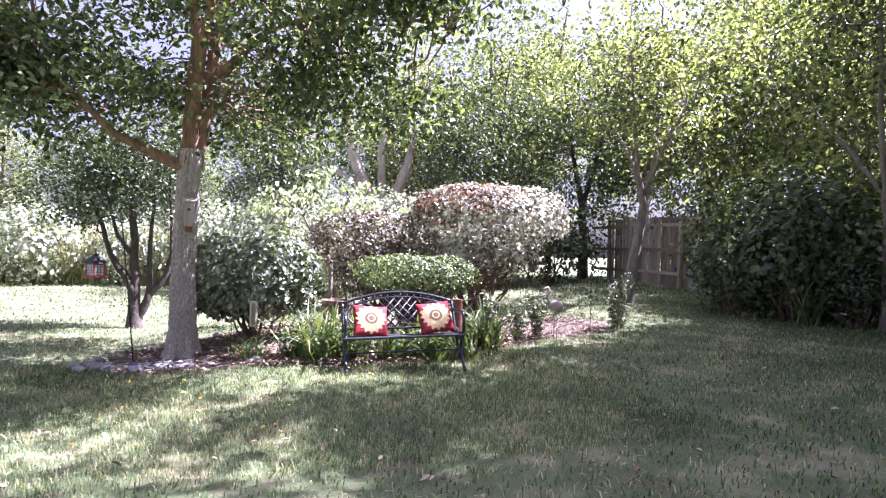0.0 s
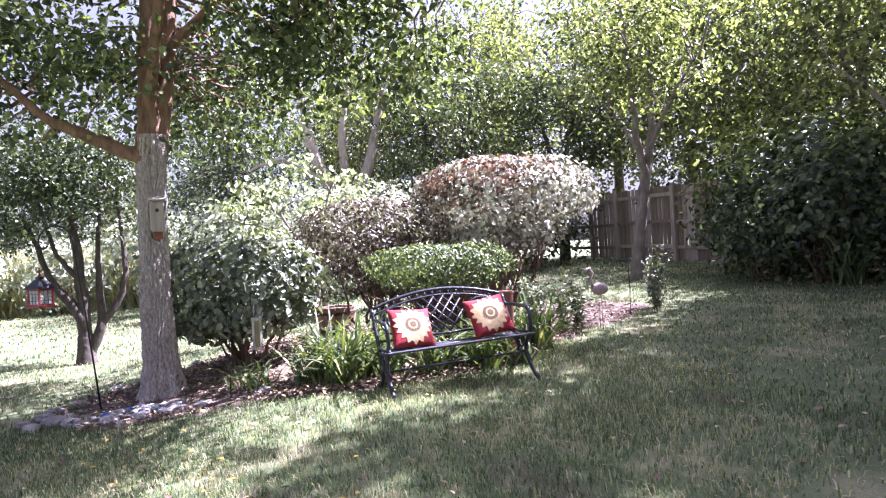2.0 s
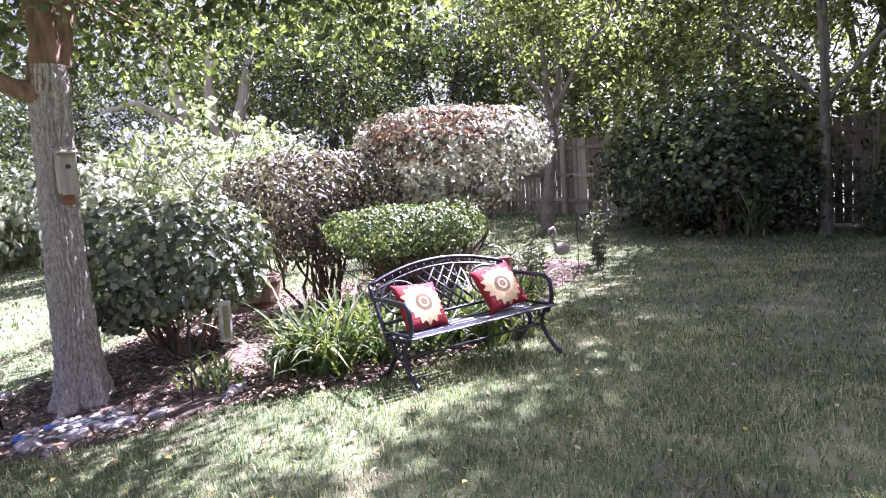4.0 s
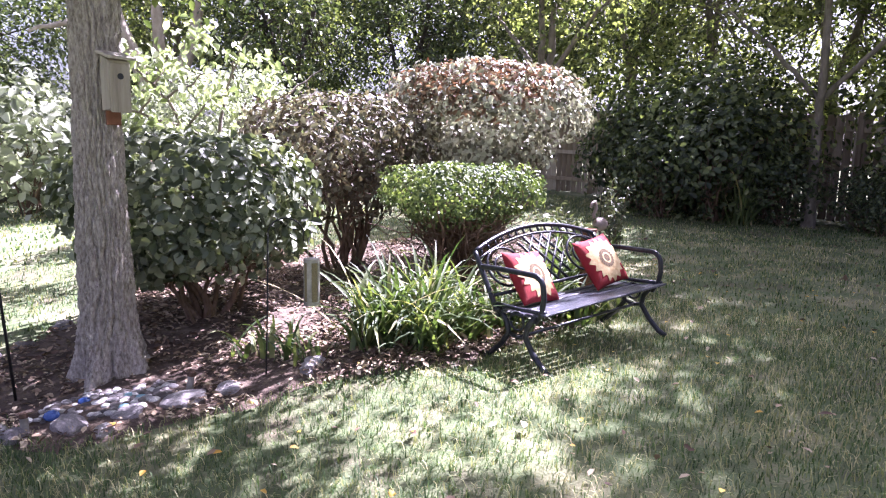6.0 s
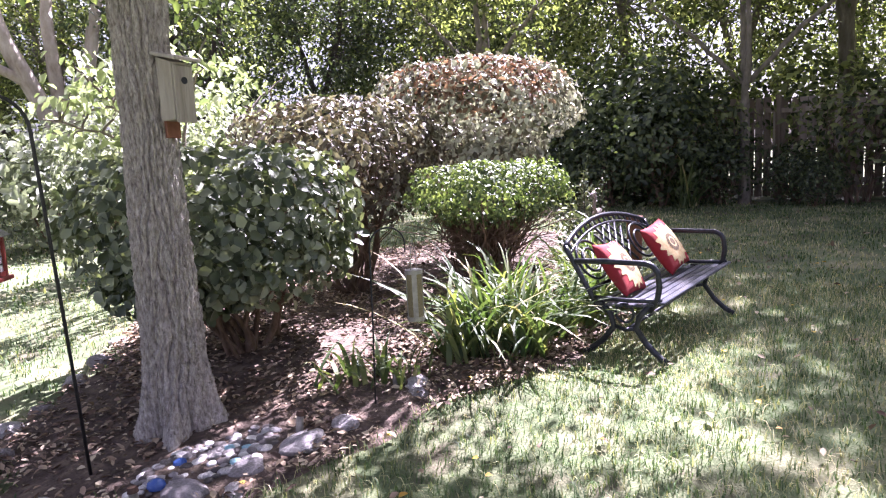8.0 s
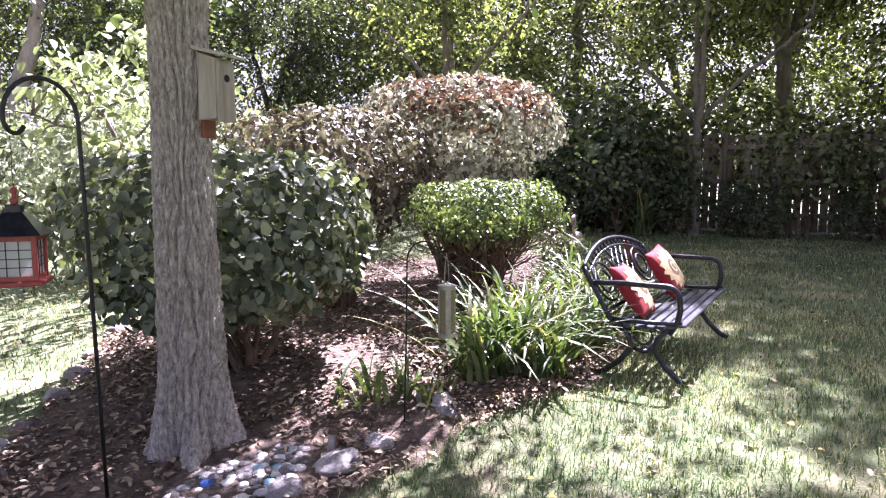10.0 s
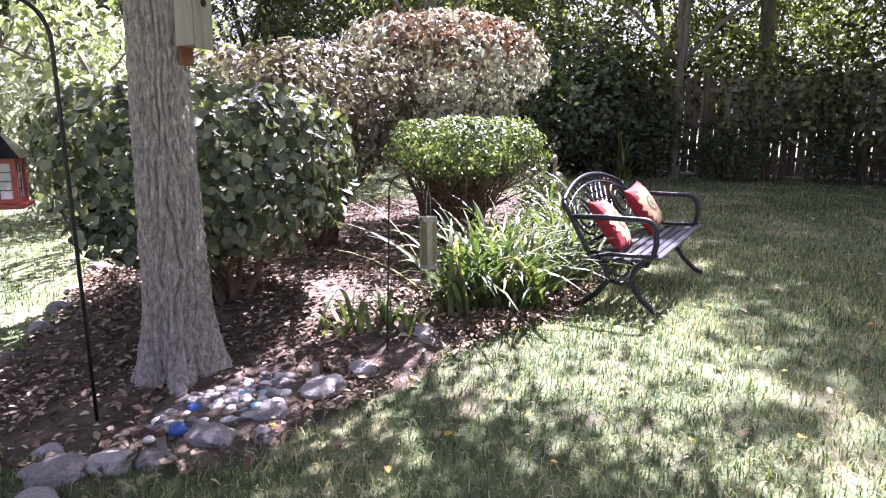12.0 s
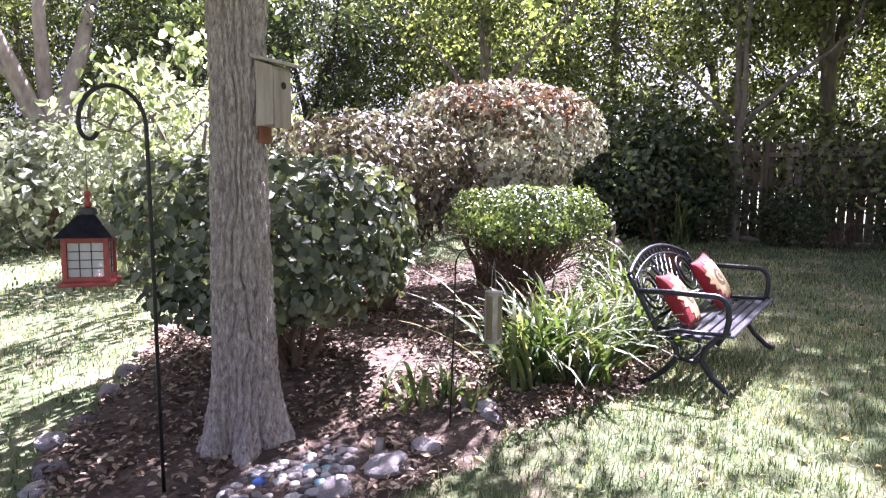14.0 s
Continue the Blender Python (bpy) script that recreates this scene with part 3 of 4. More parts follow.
def young_tree(name, x, y, label, lean=0.0, high=8.0, low=2.0, spread=2.6, fork=2.2, leaf=L_WOOD, bark=M_GREYBARK, radius=0.13, clumps=170, per=34, leaf_size=0.12):
    return make_tree(name, x, y,
                     [(0, 0, -0.1, radius * 1.35), (0.02, 0, 0.4, radius), (lean * 0.5, 0.0, fork * 0.6, radius * 0.85), (lean, 0, fork, radius * 0.8)],
                     [[(lean, 0, fork - 0.1, radius * 0.7), (lean - 0.3, -0.1, fork + 0.8, radius * 0.5), (lean - 0.6, -0.2, high * 0.8, 0.02)],
                      [(lean, 0, fork - 0.1, radius * 0.7), (lean + 0.3, 0.1, fork + 1.0, radius * 0.55), (lean + 0.5, 0.2, high * 0.9, 0.02)],
                      [(lean, 0.05, fork + 0.3, radius * 0.45), (lean + 0.2, 1.0, fork + 1.3, 0.04), (lean + 0.3, 1.8, fork + 2.0, 0.02)],
                      [(lean, -0.05, fork + 0.3, radius * 0.45), (lean - 0.2, -1.0, fork + 1.2, 0.04), (lean - 0.3, -1.8, fork + 1.8, 0.02)]],
                     [((lean, 0, (high + low) / 2), (spread, spread, (high - low) / 2), clumps, per, 0.3, -0.95, 0.2)],
                     leaf, leaf_size, bark, label)


young_tree("lawn_tree", 8.1, 13.3, "slender young tree with a leaning grey trunk on the lawn", 0.35, 7.5, 2.2, 2.3)
fence_tree = young_tree("fence_tree", 10.1, 8.8, "young forked tree with smooth grey trunk before the fence", 0.0, 8.5, 2.9, 2.6, 1.9, radius=0.095)
# yard trees mostly out of view, added where their crowns shade the right lawn
side_tree = young_tree("side_tree", 9.6, 0.2, "broad leafy yard tree shading the lawn", 0.1, 9.0, 3.0, 3.6, 2.6, L_WOOD, M_GREYBARK, 0.2, 460, 62, 0.16)
copy_thing(side_tree, pose(12.9, 1.0, gz(12.9, 1.0), 0, 0, 130))
copy_thing(fence_tree, pose(10.6, 4.4, gz(10.6, 4.4), 0, 0, 75))
copy_thing(side_tree, Matrix()).matrix_basis = pose(9.75, 5.1, gz(9.75, 5.1), 0, 0, 220) @ Matrix.Diagonal((1.06, 1.06, 1.4, 1))
copy_thing(side_tree, Matrix()).matrix_basis = pose(13.7, 7.4, gz(13.7, 7.4), 0, 0, 100) @ Matrix.Diagonal((0.95, 0.95, 1.4, 1))
copy_thing(side_tree, Matrix()).matrix_basis = pose(10.3, 2.7, gz(10.3, 2.7), 0, 0, 40) @ Matrix.Diagonal((1.0, 1.0, 1.4, 1))

# ---- clipped shrubs ----
def make_shrub(name, x, y, label, blobs, leaf, size, count, stems, stem_top, stem_spread, category="shrub", width=0.62, inner=0.3, sr=0.016, noise_amp=0.07):
    """blobs: (centre, radii, squareness) of the clipped mass; stems fan from the ground into it."""
    z0 = gz(x, y) + 0.02
    top = thing(name, x, y, z0, 0, label, category)
    total = sum(b[1][0] * b[1][1] + b[1][0] * b[1][2] for b in blobs)
    ats, fcs = [], []
    for c, r, q in blobs:
        n = int(count * (r[0] * r[1] + r[0] * r[2]) / total)
        d = unit(rng.normal(size=(n, 3)))
        k = (np.sum(np.abs(d) ** q, 1)) ** (-1 / q)
        lump = 1 + noise_amp * (np.sin(6 * d[:, 0] + 3 * d[:, 2] + c[0]) * np.cos(7 * d[:, 1] + c[1]) + 0.6 * np.sin(13 * d[:, 0] + 11 * d[:, 1]))
        depth = np.where(rng.random(n) < inner, rng.uniform(0.45, 0.95, n), rng.uniform(0.93, 1.02, n))
        p = np.asarray(c) + d * (k * lump * depth)[:, None] * np.asarray(r)
        thin = (d[:, 2] > -0.35) | (rng.random(n) < 0.42)
        ats.append(p[thin]), fcs.append((d + np.array([0, 0, 0.35]))[thin])
    ats, fcs = np.concatenate(ats), np.concatenate(fcs)
    part("foliage", leaves("foliage", ats, fcs, size, leaf, width, 0.35), leaf, top)
    runs = []
    for i in range(stems):
        a, rr = rng.uniform(0, 2 * np.pi), rng.uniform(0.1, 1.0)
        b = blobs[i % len(blobs)]
        foot = np.array([0.14 * math.cos(a) * rr, 0.14 * math.sin(a) * rr, -0.03])
        head = np.array([b[0][0] + stem_spread * b[1][0] * math.cos(a) * rr, b[0][1] + stem_spread * b[1][1] * math.sin(a) * rr, stem_top * rng.uniform(0.85, 1.15)])
        runs.append((bend(foot, head, 0.0, 0.35, 8), np.linspace(sr * rng.uniform(0.8, 1.7), 0.006, 8)))
        for _ in range(3):
            q = bend(foot, head, 0, 0.1, 8)[rng.integers(3, 7)]
            runs.append((bend(q, q + np.array([rng.normal() * 0.28, rng.normal() * 0.28, rng.uniform(0.15, 0.45)]), 0, 0.3, 5), np.linspace(0.008, 0.003, 5)))
    tagged(part("stem_growth", tubes("stem_growth", runs, M_STEM, 6, 0.05), M_STEM, top), kind="stuff")
    return top


make_shrub("rounded_shrub", 0.12, 10.45, "dense rounded dark green broadleaf shrub in the bed",
           [((-0.05, 0.2, 1.02), (0.94, 0.98, 0.52), 2.7), ((0.0, 0.1, 0.70), (0.82, 0.82, 0.32), 2.3), ((-0.4, 0.15, 0.58), (0.5, 0.6, 0.24), 2.0)], L_BUSH, 0.088, 8600, 15, 0.8, 0.8, width=0.74, sr=0.017, noise_amp=0.05)
make_shrub("bronze_shrub", 1.95, 11.05, "tall clipped shrub with bronze-tinged leaves and bare stems",
           [((0.0, 0.1, 1.47), (1.0, 0.95, 0.48), 2.6), ((0.05, 0.0, 1.05), (0.7, 0.7, 0.45), 2.0)], L_BRONZE, 0.075, 6400, 20, 1.25, 0.85, sr=0.02)
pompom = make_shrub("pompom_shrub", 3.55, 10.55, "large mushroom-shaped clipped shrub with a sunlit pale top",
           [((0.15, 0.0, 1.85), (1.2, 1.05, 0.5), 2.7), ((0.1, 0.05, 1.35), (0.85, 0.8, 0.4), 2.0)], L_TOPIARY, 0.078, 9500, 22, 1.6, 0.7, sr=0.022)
d = unit(rng.normal(size=(9000, 3)))
d = d[(d @ unit(np.array([-0.62, -0.45, 0.62])) + 0.18 * rng.normal(size=len(d))) > 0.72]
k = np.sum(np.abs(d) ** 2.7, 1) ** (-1 / 2.7) * rng.uniform(0.9, 1.04, len(d))
part("dead_foliage", leaves("dead_foliage", np.array([0.15, 0, 1.85]) + d * k[:, None] * np.array([1.2, 1.05, 0.5]), d + np.array([0, 0, 0.3]), 0.07, L_DEAD, 0.5, 0.4), L_DEAD, pompom, "dry reddish-brown dead leaves")
make_shrub("boxy_shrub", 2.4, 9.75, "low boxy clipped shrub with small bright green leaves",
           [((-0.15, -0.2, 1.0), (0.8, 0.56, 0.24), 3.0), ((-0.1, -0.15, 0.82), (0.62, 0.44, 0.2), 2.0)], L_SMALL, 0.044, 12000, 110, 0.86, 0.95, sr=0.007, noise_amp=0.13, inner=0.45)
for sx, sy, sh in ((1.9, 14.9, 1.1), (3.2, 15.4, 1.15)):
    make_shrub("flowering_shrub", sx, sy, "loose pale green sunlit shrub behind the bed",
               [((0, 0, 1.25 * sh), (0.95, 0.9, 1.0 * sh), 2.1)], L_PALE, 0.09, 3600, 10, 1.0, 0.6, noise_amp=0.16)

# redbud sapling with large heart-shaped leaves
make_tree("redbud_sapling", 1.5, 13.2, [(0, 0, -0.05, 0.05), (0.0, 0, 0.6, 0.04), (0, 0, 1.1, 0.035)],
          [[(0, 0, 1.0, 0.03), (0.7, -0.1, 1.9, 0.02), (1.5, -0.2, 2.5, 0.008)], [(0, 0, 1.0, 0.03), (-0.6, 0.0, 2.0, 0.02), (-1.1, -0.1, 2.4, 0.008)],
           [(0, 0, 1.0, 0.03), (0.2, 0.1, 2.0, 0.02), (0.5, 0.0, 2.9, 0.008)], [(0, 0, 1.0, 0.03), (-0.3, -0.2, 1.6, 0.02), (-1.5, -0.2, 1.9, 0.008)]],
          [((0.0, -0.1, 2.05), (1.6, 0.7, 0.75), 56, 14, 0.12, -0.9)], L_HEART, 0.115, M_GREYBARK, "sapling with large heart-shaped yellow-green leaves", droop=0.9)

# pale gnarled tree
make_tree("gnarled_tree", 3.9, 21.0, [(0, 0, -0.2, 0.42), (0, 0, 0.6, 0.32), (0.1, 0, 2.2, 0.27)],
          [[(0.05, 0, 2.0, 0.2), (-0.9, 0, 4.2, 0.15), (-1.2, 0.1, 6.5, 0.05)], [(0.1, 0, 2.0, 0.22), (0.8, 0, 3.8, 0.15), (1.5, 0, 6.5, 0.06)], [(0.1, 0, 2.2, 0.15), (0.0, 0, 4.5, 0.12), (0.4, 0, 7.0, 0.04)],
           [(-0.5, 0, 3.2, 0.1), (-1.8, 0, 3.9, 0.07), (-2.6, 0, 3.6, 0.03)]],
          [((0.0, 0.4, 7.0), (3.2, 3.0, 2.2), 90, 26, 0.4, -0.6)], L_WOOD, 0.16, M_PALEBARK, "old gnarled tree with pale bare limbs", twig=0.02)


# ---- undergrowth and woods ----
def woodland(name, label, high, spread, leaf, clumps, per, size, low=0.9, bark=M_GREYBARK):
    return make_tree(name, 0, 0, [(0, 0, -0.3, 0.22), (0, 0, 1, 0.17), (0.1, 0, high * 0.35, 0.13)],
                     [[(0.1, 0, high * 0.33, 0.1), (-0.7, 0.2, high * 0.6, 0.07), (-1.0, 0.3, high * 0.9, 0.02)], [(0.1, 0, high * 0.33, 0.1), (0.7, -0.2, high * 0.6, 0.07), (1.0, 0, high * 0.92, 0.02)]],
                     [((0, 0, low + (high - low) / 2), (spread, spread, (high - low) / 2), clumps, per, 0.34, -0.97, 0.35)], leaf, size, bark, label, limb_every=2)


def scatter(first, places):
    for i, (px, py, turn, s) in enumerate(places):
        ob = first if i == 0 else copy_thing(first, Matrix())
        ob.matrix_basis = pose(px, py, gz(px, py) - 0.05, 0, 0, turn) @ Matrix.Diagonal((s, s, s, 1))


wood_a = woodland("woodland_tree", "tall leafy green tree, beyond the fence and added unseen behind the camera", 9.0, 2.8, L_WOOD, 170, 62, 0.14, 0.8)
scatter(wood_a, [(13.6, 5.0, 0, 1), (13.9, 9.6, 80, 0.85), (14.0, 14.5, 150, 1.05), (13.2, 20.5, 40, 1.1), (9.5, 24.0, 200, 1.1), (5.8, 25.0, 290, 0.95), 
                 (17.0, 18.5, 19, 1.35), (13.4, 12.2, 210, 0.9), (16.5, 7.4, 33, 0.95), (13.4, 17.2, 90, 0.9), (12.5, 28.0, 300, 1.4), (-3.5, 41.0, 45, 1.0), (-14.0, 44.0, 130, 1.1), (-24.0, 42.0, 230, 1.15),
                 # unseen trees behind the camera, added to block low sky and deepen the shade
                 (-13.0, -9.0, 15, 1.2), (-8.0, -10.5, 70, 1.1), (-3.0, -9.5, 160, 1.25), (2.0, -11.0, 250, 1.1), (7.0, -9.5, 310, 1.2), (12.5, -7.5, 200, 1.2), (16.0, -2.5, 100, 1.3)])
wood_b = woodland("dark_tree", "dense dark evergreen tree behind the garden", 8.0, 2.6, L_DARK, 150, 60, 0.13, 0.5, M_DARKBARK)
scatter(wood_b, [(7.0, 20.5, 0, 1.0), (10.5, 19.8, 120, 0.9), (1.2, 24.5, 80, 0.95), (6.5, 30.0, 50, 1.3), (-8.5, 43.0, 10, 1.1), (-19.0, 45.0, 200, 1.0), (1.5, 38.0, 160, 1.1)])
under = make_shrub("undergrowth_shrub", 0, 0, "dark shady shrub growing against the fence", [((0, 0, 0.95), (0.9, 0.9, 0.95), 2.0)], L_DARK, 0.11, 2300, 12, 1.1, 0.7, noise_amp=0.22, inner=0.5)
scatter(under, [(9.4, 10.2, 0, 1.15), (9.7, 11.6, 60, 1.25), (10.3, 12.4, 120, 1.15), (9.9, 7.6, 40, 0.5), (10.2, 6.2, 100, 0.45), (10.4, 4.9, 10, 0.4), (10.0, 9.2, 200, 0.75), (10.3, 3.2, 20, 0.9), (8.6, 18.2, 200, 1.3),
                (6.8, 18.0, 90, 1.2), (5.2, 18.6, 10, 1.1), (9.0, 11.0, 310, 0.85), (10.5, 10.6, 250, 1.5), (10.4, 8.0, 170, 0.6), (10.5, 11.3, 10, 1.5)])
thicket = make_shrub("thicket_shrub", 0, 0, "loose yellow-green thicket along the fence", [((0, 0, 1.3), (1.1, 1.0, 1.0), 2.0)], L_WOOD, 0.12, 1500, 12, 1.5, 0.7, noise_amp=0.25, inner=0.5)
scatter(thicket, [(12.4, 6.0, 20, 1.3), (12.5, 8.2, 50, 1.35), (12.4, 10.5, 100, 1.3), (12.4, 4.0, 130, 1.3), (10.6, 9.7, 10, 1.1), (10.5, 7.0, 70, 1.0), (10.6, 5.6, 200, 0.95), (12.5, 13.0, 30, 1.4), (12.4, 16.0, 80, 1.3)])
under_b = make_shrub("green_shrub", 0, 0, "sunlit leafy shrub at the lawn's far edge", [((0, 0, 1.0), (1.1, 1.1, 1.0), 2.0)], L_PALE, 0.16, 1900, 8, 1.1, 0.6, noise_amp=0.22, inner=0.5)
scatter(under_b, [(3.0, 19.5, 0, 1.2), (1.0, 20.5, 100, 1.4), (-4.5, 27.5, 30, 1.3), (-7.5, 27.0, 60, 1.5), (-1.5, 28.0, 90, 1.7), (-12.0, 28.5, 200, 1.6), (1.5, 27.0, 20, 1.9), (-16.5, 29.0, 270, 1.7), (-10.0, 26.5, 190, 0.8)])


# ---- fence ----
fence = thing("board_fence", 11.2, 0, 0, 0, "weathered brown vertical board privacy fence", "fence")
bm = bmesh.new()
box(bm, (0, 0, 0.95), (0.02, 0.135, 1.9), None, 0.004)
board = part("board", bm, M_FENCE, fence)
bm = bmesh.new()
box(bm, (-0.045, 0, 0), (0.045, 2.38, 0.09), None, 0.004)
rail = part("rail", bm, M_FENCE, fence)
bm = bmesh.new()
box(bm, (-0.07, 0, 1.0), (0.09, 0.09, 2.05), None, 0.006)
post = part("post", bm, M_FENCE, fence)
boards, rails, posts = board.data, rail.data, post.data
first = True
fy = 1.0
while fy < 19.5:
    ob = board if first else part("board", boards, M_FENCE, fence)
    ob.matrix_basis = pose(rng.normal() * 0.004, fy, gz(11.2, fy) + 0.03 + rng.normal() * 0.012, rng.normal() * 0.5, rng.normal() * 0.4, rng.normal() * 1.0)
    first = False
    fy += 0.152
first = True
for k in range(8):
    py = 1.2 + 2.4 * k
    slope = math.degrees(math.atan2(gz(11.2, py + 2.4) - gz(11.2, py), 2.4))
    ob = post if first else part("post", posts, M_FENCE, fence)
    ob.matrix_basis = pose(0, py, gz(11.2, py) - 0.03)
    for rz_ in (0.35, 1.0, 1.7):
        r_ = rail if first else part("rail", rails, M_FENCE, fence)
        first = False
        r_.matrix_basis = pose(0, py + 1.2, gz(11.2, py + 1.2) + rz_, slope)

# ---- bench ----
BX, BY = 1.70, 7.565
bench = thing("garden_bench", BX, BY, gz(BX, BY) + 0.01, 0, "black metal garden bench with slatted seat and scrolled lattice back", "bench")
bench.matrix_basis = pose(BX, BY, gz(BX, BY) + 0.005, 0, -2.2, -4.5)
W = 0.66
for k in range(7):
    bm = bmesh.new()
    yy = 0.02 + 0.069 * k
    zz = 0.405 - 0.02 * math.sin(math.pi * k / 6) - 0.006 * k
    box(bm, (0, yy, zz), (2 * W + 0.05, 0.05, 0.016), (-3 if k < 1 else 0, 0, 0), 0.005)
    part("seat_slat", bm, M_SLAT, bench)
BACK0, BACK1 = Vector((0, 0.46, 0.36)), Vector((0, 0.70, 0.78))


def back_pt(x, s):
    """A point of the leaning back: across, and height from 0 to 1."""
    p = BACK0.lerp(BACK1, s)
    return (x, p.y, p.z)


def arch(x):
    return 0.88 + 0.28 * (1 - (x / W) ** 2)


for side in (-1, 1):
    x = side * W
    end = None
    bm = bmesh.new()
    pipe(bm, [back_pt(x, s) for s in (-0.12, 0.2, 0.5, 0.8, arch(W))], 0.018)
    end = part("end_post", bm, M_IRON, bench, smoothed=True)
    bm = bmesh.new()
    pipe(bm, [(x, 0.60, 0.635), (x, 0.40, 0.645), (x, 0.16, 0.645)] + arc((x, 0.12, 0.565), 0.08, 90, 180, 6, "yz") + [(x, 0.035, 0.5), (x, 0.05, 0.42), (x, 0.1, 0.34)], 0.019)
    part("armrest", bm, M_IRON, bench, smoothed=True)
    bm = bmesh.new()
    pipe(bm, [(x, 0.02, 0.415), (x, 0.24, 0.40), (x, 0.47, 0.40)], 0.015)
    part("seat_support", bm, M_IRON, bench, smoothed=True)
    bm = bmesh.new()
    pipe(bm, [(x, 0.08, 0.40), (x, 0.17, 0.30), (x, 0.19, 0.22), (x, 0.12, 0.12), (x, 0.03, 0.04), (x, -0.03, 0.012)], 0.02)
    part("front_leg", bm, M_IRON, bench, smoothed=True)
    bm = bmesh.new()
    pipe(bm, [(x, 0.45, 0.40), (x, 0.36, 0.30), (x, 0.34, 0.22), (x, 0.42, 0.12), (x, 0.52, 0.04), (x, 0.56, 0.012)], 0.02)
    part("back_leg", bm, M_IRON, bench, smoothed=True)
    bm = bmesh.new()
    pipe(bm, [(x, 0.18, 0.225), (x, 0.26, 0.205), (x, 0.35, 0.225)], 0.014)
    pipe(bm, arc((x, 0.265, 0.315), 0.06, 0, 350, 16, "yz"), 0.009, 6)
    part("leg_scroll", bm, M_IRON, bench, smoothed=True)
bm = bmesh.new()
pipe(bm, [(-W, 0.26, 0.205), (W, 0.26, 0.205)], 0.011)
part("stretcher", bm, M_IRON, bench, smoothed=True)
for off in (0.0, -0.13):
    bm = bmesh.new()
    pipe(bm, [back_pt(x, arch(x) + off) for x in np.linspace(-W, W, 25)], 0.017 if off == 0 else 0.010)
    part("top_rail", bm, M_IRON, bench, smoothed=True)
for x in np.linspace(-W + 0.06, W - 0.06, 16):
    bm = bmesh.new()
    pipe(bm, [back_pt(x, arch(x)), back_pt(x, arch(x) - 0.13)], 0.009, 6)
    part("spindle", bm, M_IRON, bench, smoothed=True)
bm = bmesh.new()
pipe(bm, [back_pt(-W, 0.2), back_pt(W, 0.2)], 0.013)
part("lower_rail", bm, M_IRON, bench, smoothed=True)
bm = bmesh.new()
for k in np.linspace(-0.2, 0.2, 5):
    for sgn in (-1, 1):
        a, b = k - sgn * 0.16, k + sgn * 0.16
        a, b = max(-0.22, min(0.22, a)), max(-0.22, min(0.22, b))
        sa = 0.22 + 0.8 * (a - (k - sgn * 0.16)) * sgn / 0.32
        sb = 1.0 - 0.8 * ((k + sgn * 0.16) - b) * sgn / 0.32
        pipe(bm, [back_pt(a, sa), back_pt(b, sb)], 0.010, 6)
part("lattice", bm, M_IRON, bench, smoothed=True)
for sgn in (-1, 1):
    bm = bmesh.new()
    for r in (0.17, 0.1):
        pts = []
        for k in range(25):
            a = 2 * math.pi * k / 24
            pts.append(back_pt(sgn * 0.43 + r * math.cos(a), 0.58 + r * 1.75 * math.sin(a)))
        pipe(bm, pts, 0.010, 6)
    part("back_scroll", bm, M_IRON, bench, smoothed=True)


def make_pillow(x, y, z, lean, turn, roll):
    top = new("cushion")
    top.matrix_basis = pose(x, y, z, 0, 0, turn) @ pose(0, 0, 0, lean, 0, 0) @ pose(0, 0, 0, 0, roll, 0)
    tagged(top, "red square cushion printed with a cream sunflower", "cushion", "cushions on the bench")
    h = 0.205

    def front(u, v):
        e = max(0.0, 1 - abs(u) ** 2.6) * max(0.0, 1 - abs(v) ** 2.6)
        return 0.065 * e ** 0.5
    bm = bmesh.new()
    N = 22
    grids = []
    for s in (-1, 1):
        g = []
        for i in range(N + 1):
            row = []
            for j in range(N + 1):
                u, v = 2 * i / N - 1, 2 * j / N - 1
                pinch = 1 - 0.07 * (1 - u * u) * abs(v) ** 3 - 0.0
                pinch2 = 1 - 0.07 * (1 - v * v) * abs(u) ** 3
                row.append(bm.verts.new((u * h * pinch2, s * front(u, v), v * h * pinch)))
            g.append(row)
        grids.append(g)
        for i in range(N):
            for j in range(N):
                q = (g[i][j], g[i + 1][j], g[i + 1][j + 1], g[i][j + 1])
                bm.faces.new(q if s < 0 else q[::-1])
    bmesh.ops.remove_doubles(bm, verts=bm.verts, dist=0.0005)
    part("cover", bm, M_REDFAB, top, smoothed=True)

    def disc(name, rings, shape, mat, lift):
        b2 = bmesh.new()
        K = 96
        loops = []
        for rr in rings:
            loops.append([])
            for k in range(K):
                a = 2 * math.pi * k / K
                r = rr * shape(a)
                u, v = r * math.cos(a), r * math.sin(a)
                loops[-1].append(b2.verts.new((u * h, -front(u, v) - lift, v * h)))
        for la, lb in zip(loops, loops[1:]):
            for k in range(K):
                b2.faces.new((la[k], la[(k + 1) % K], lb[(k + 1) % K], lb[k]))
        part(name, b2, mat, top, smoothed=True)
    disc("petals", [0.02, 0.2, 0.4, 0.6, 0.8, 1.0], lambda a: 0.90 - 0.17 * abs(math.sin(8 * a)) ** 1.5 + 0.04 * math.sin(3 * a), M_PETAL, 0.002)
    disc("seed_head", [0.01, 0.12, 0.24, 0.36], lambda a: 1.0 + 0.05 * math.sin(19 * a), M_SEED, 0.004)
    disc("seed_ring", [0.15, 0.18, 0.22], lambda a: 1.0, M_PETAL, 0.0055)
    return top


make_pillow(1.36, 8.02, 0.55, -36, 2, 4)
make_pillow(2.11, 7.93, 0.6, -34, -8, -9)

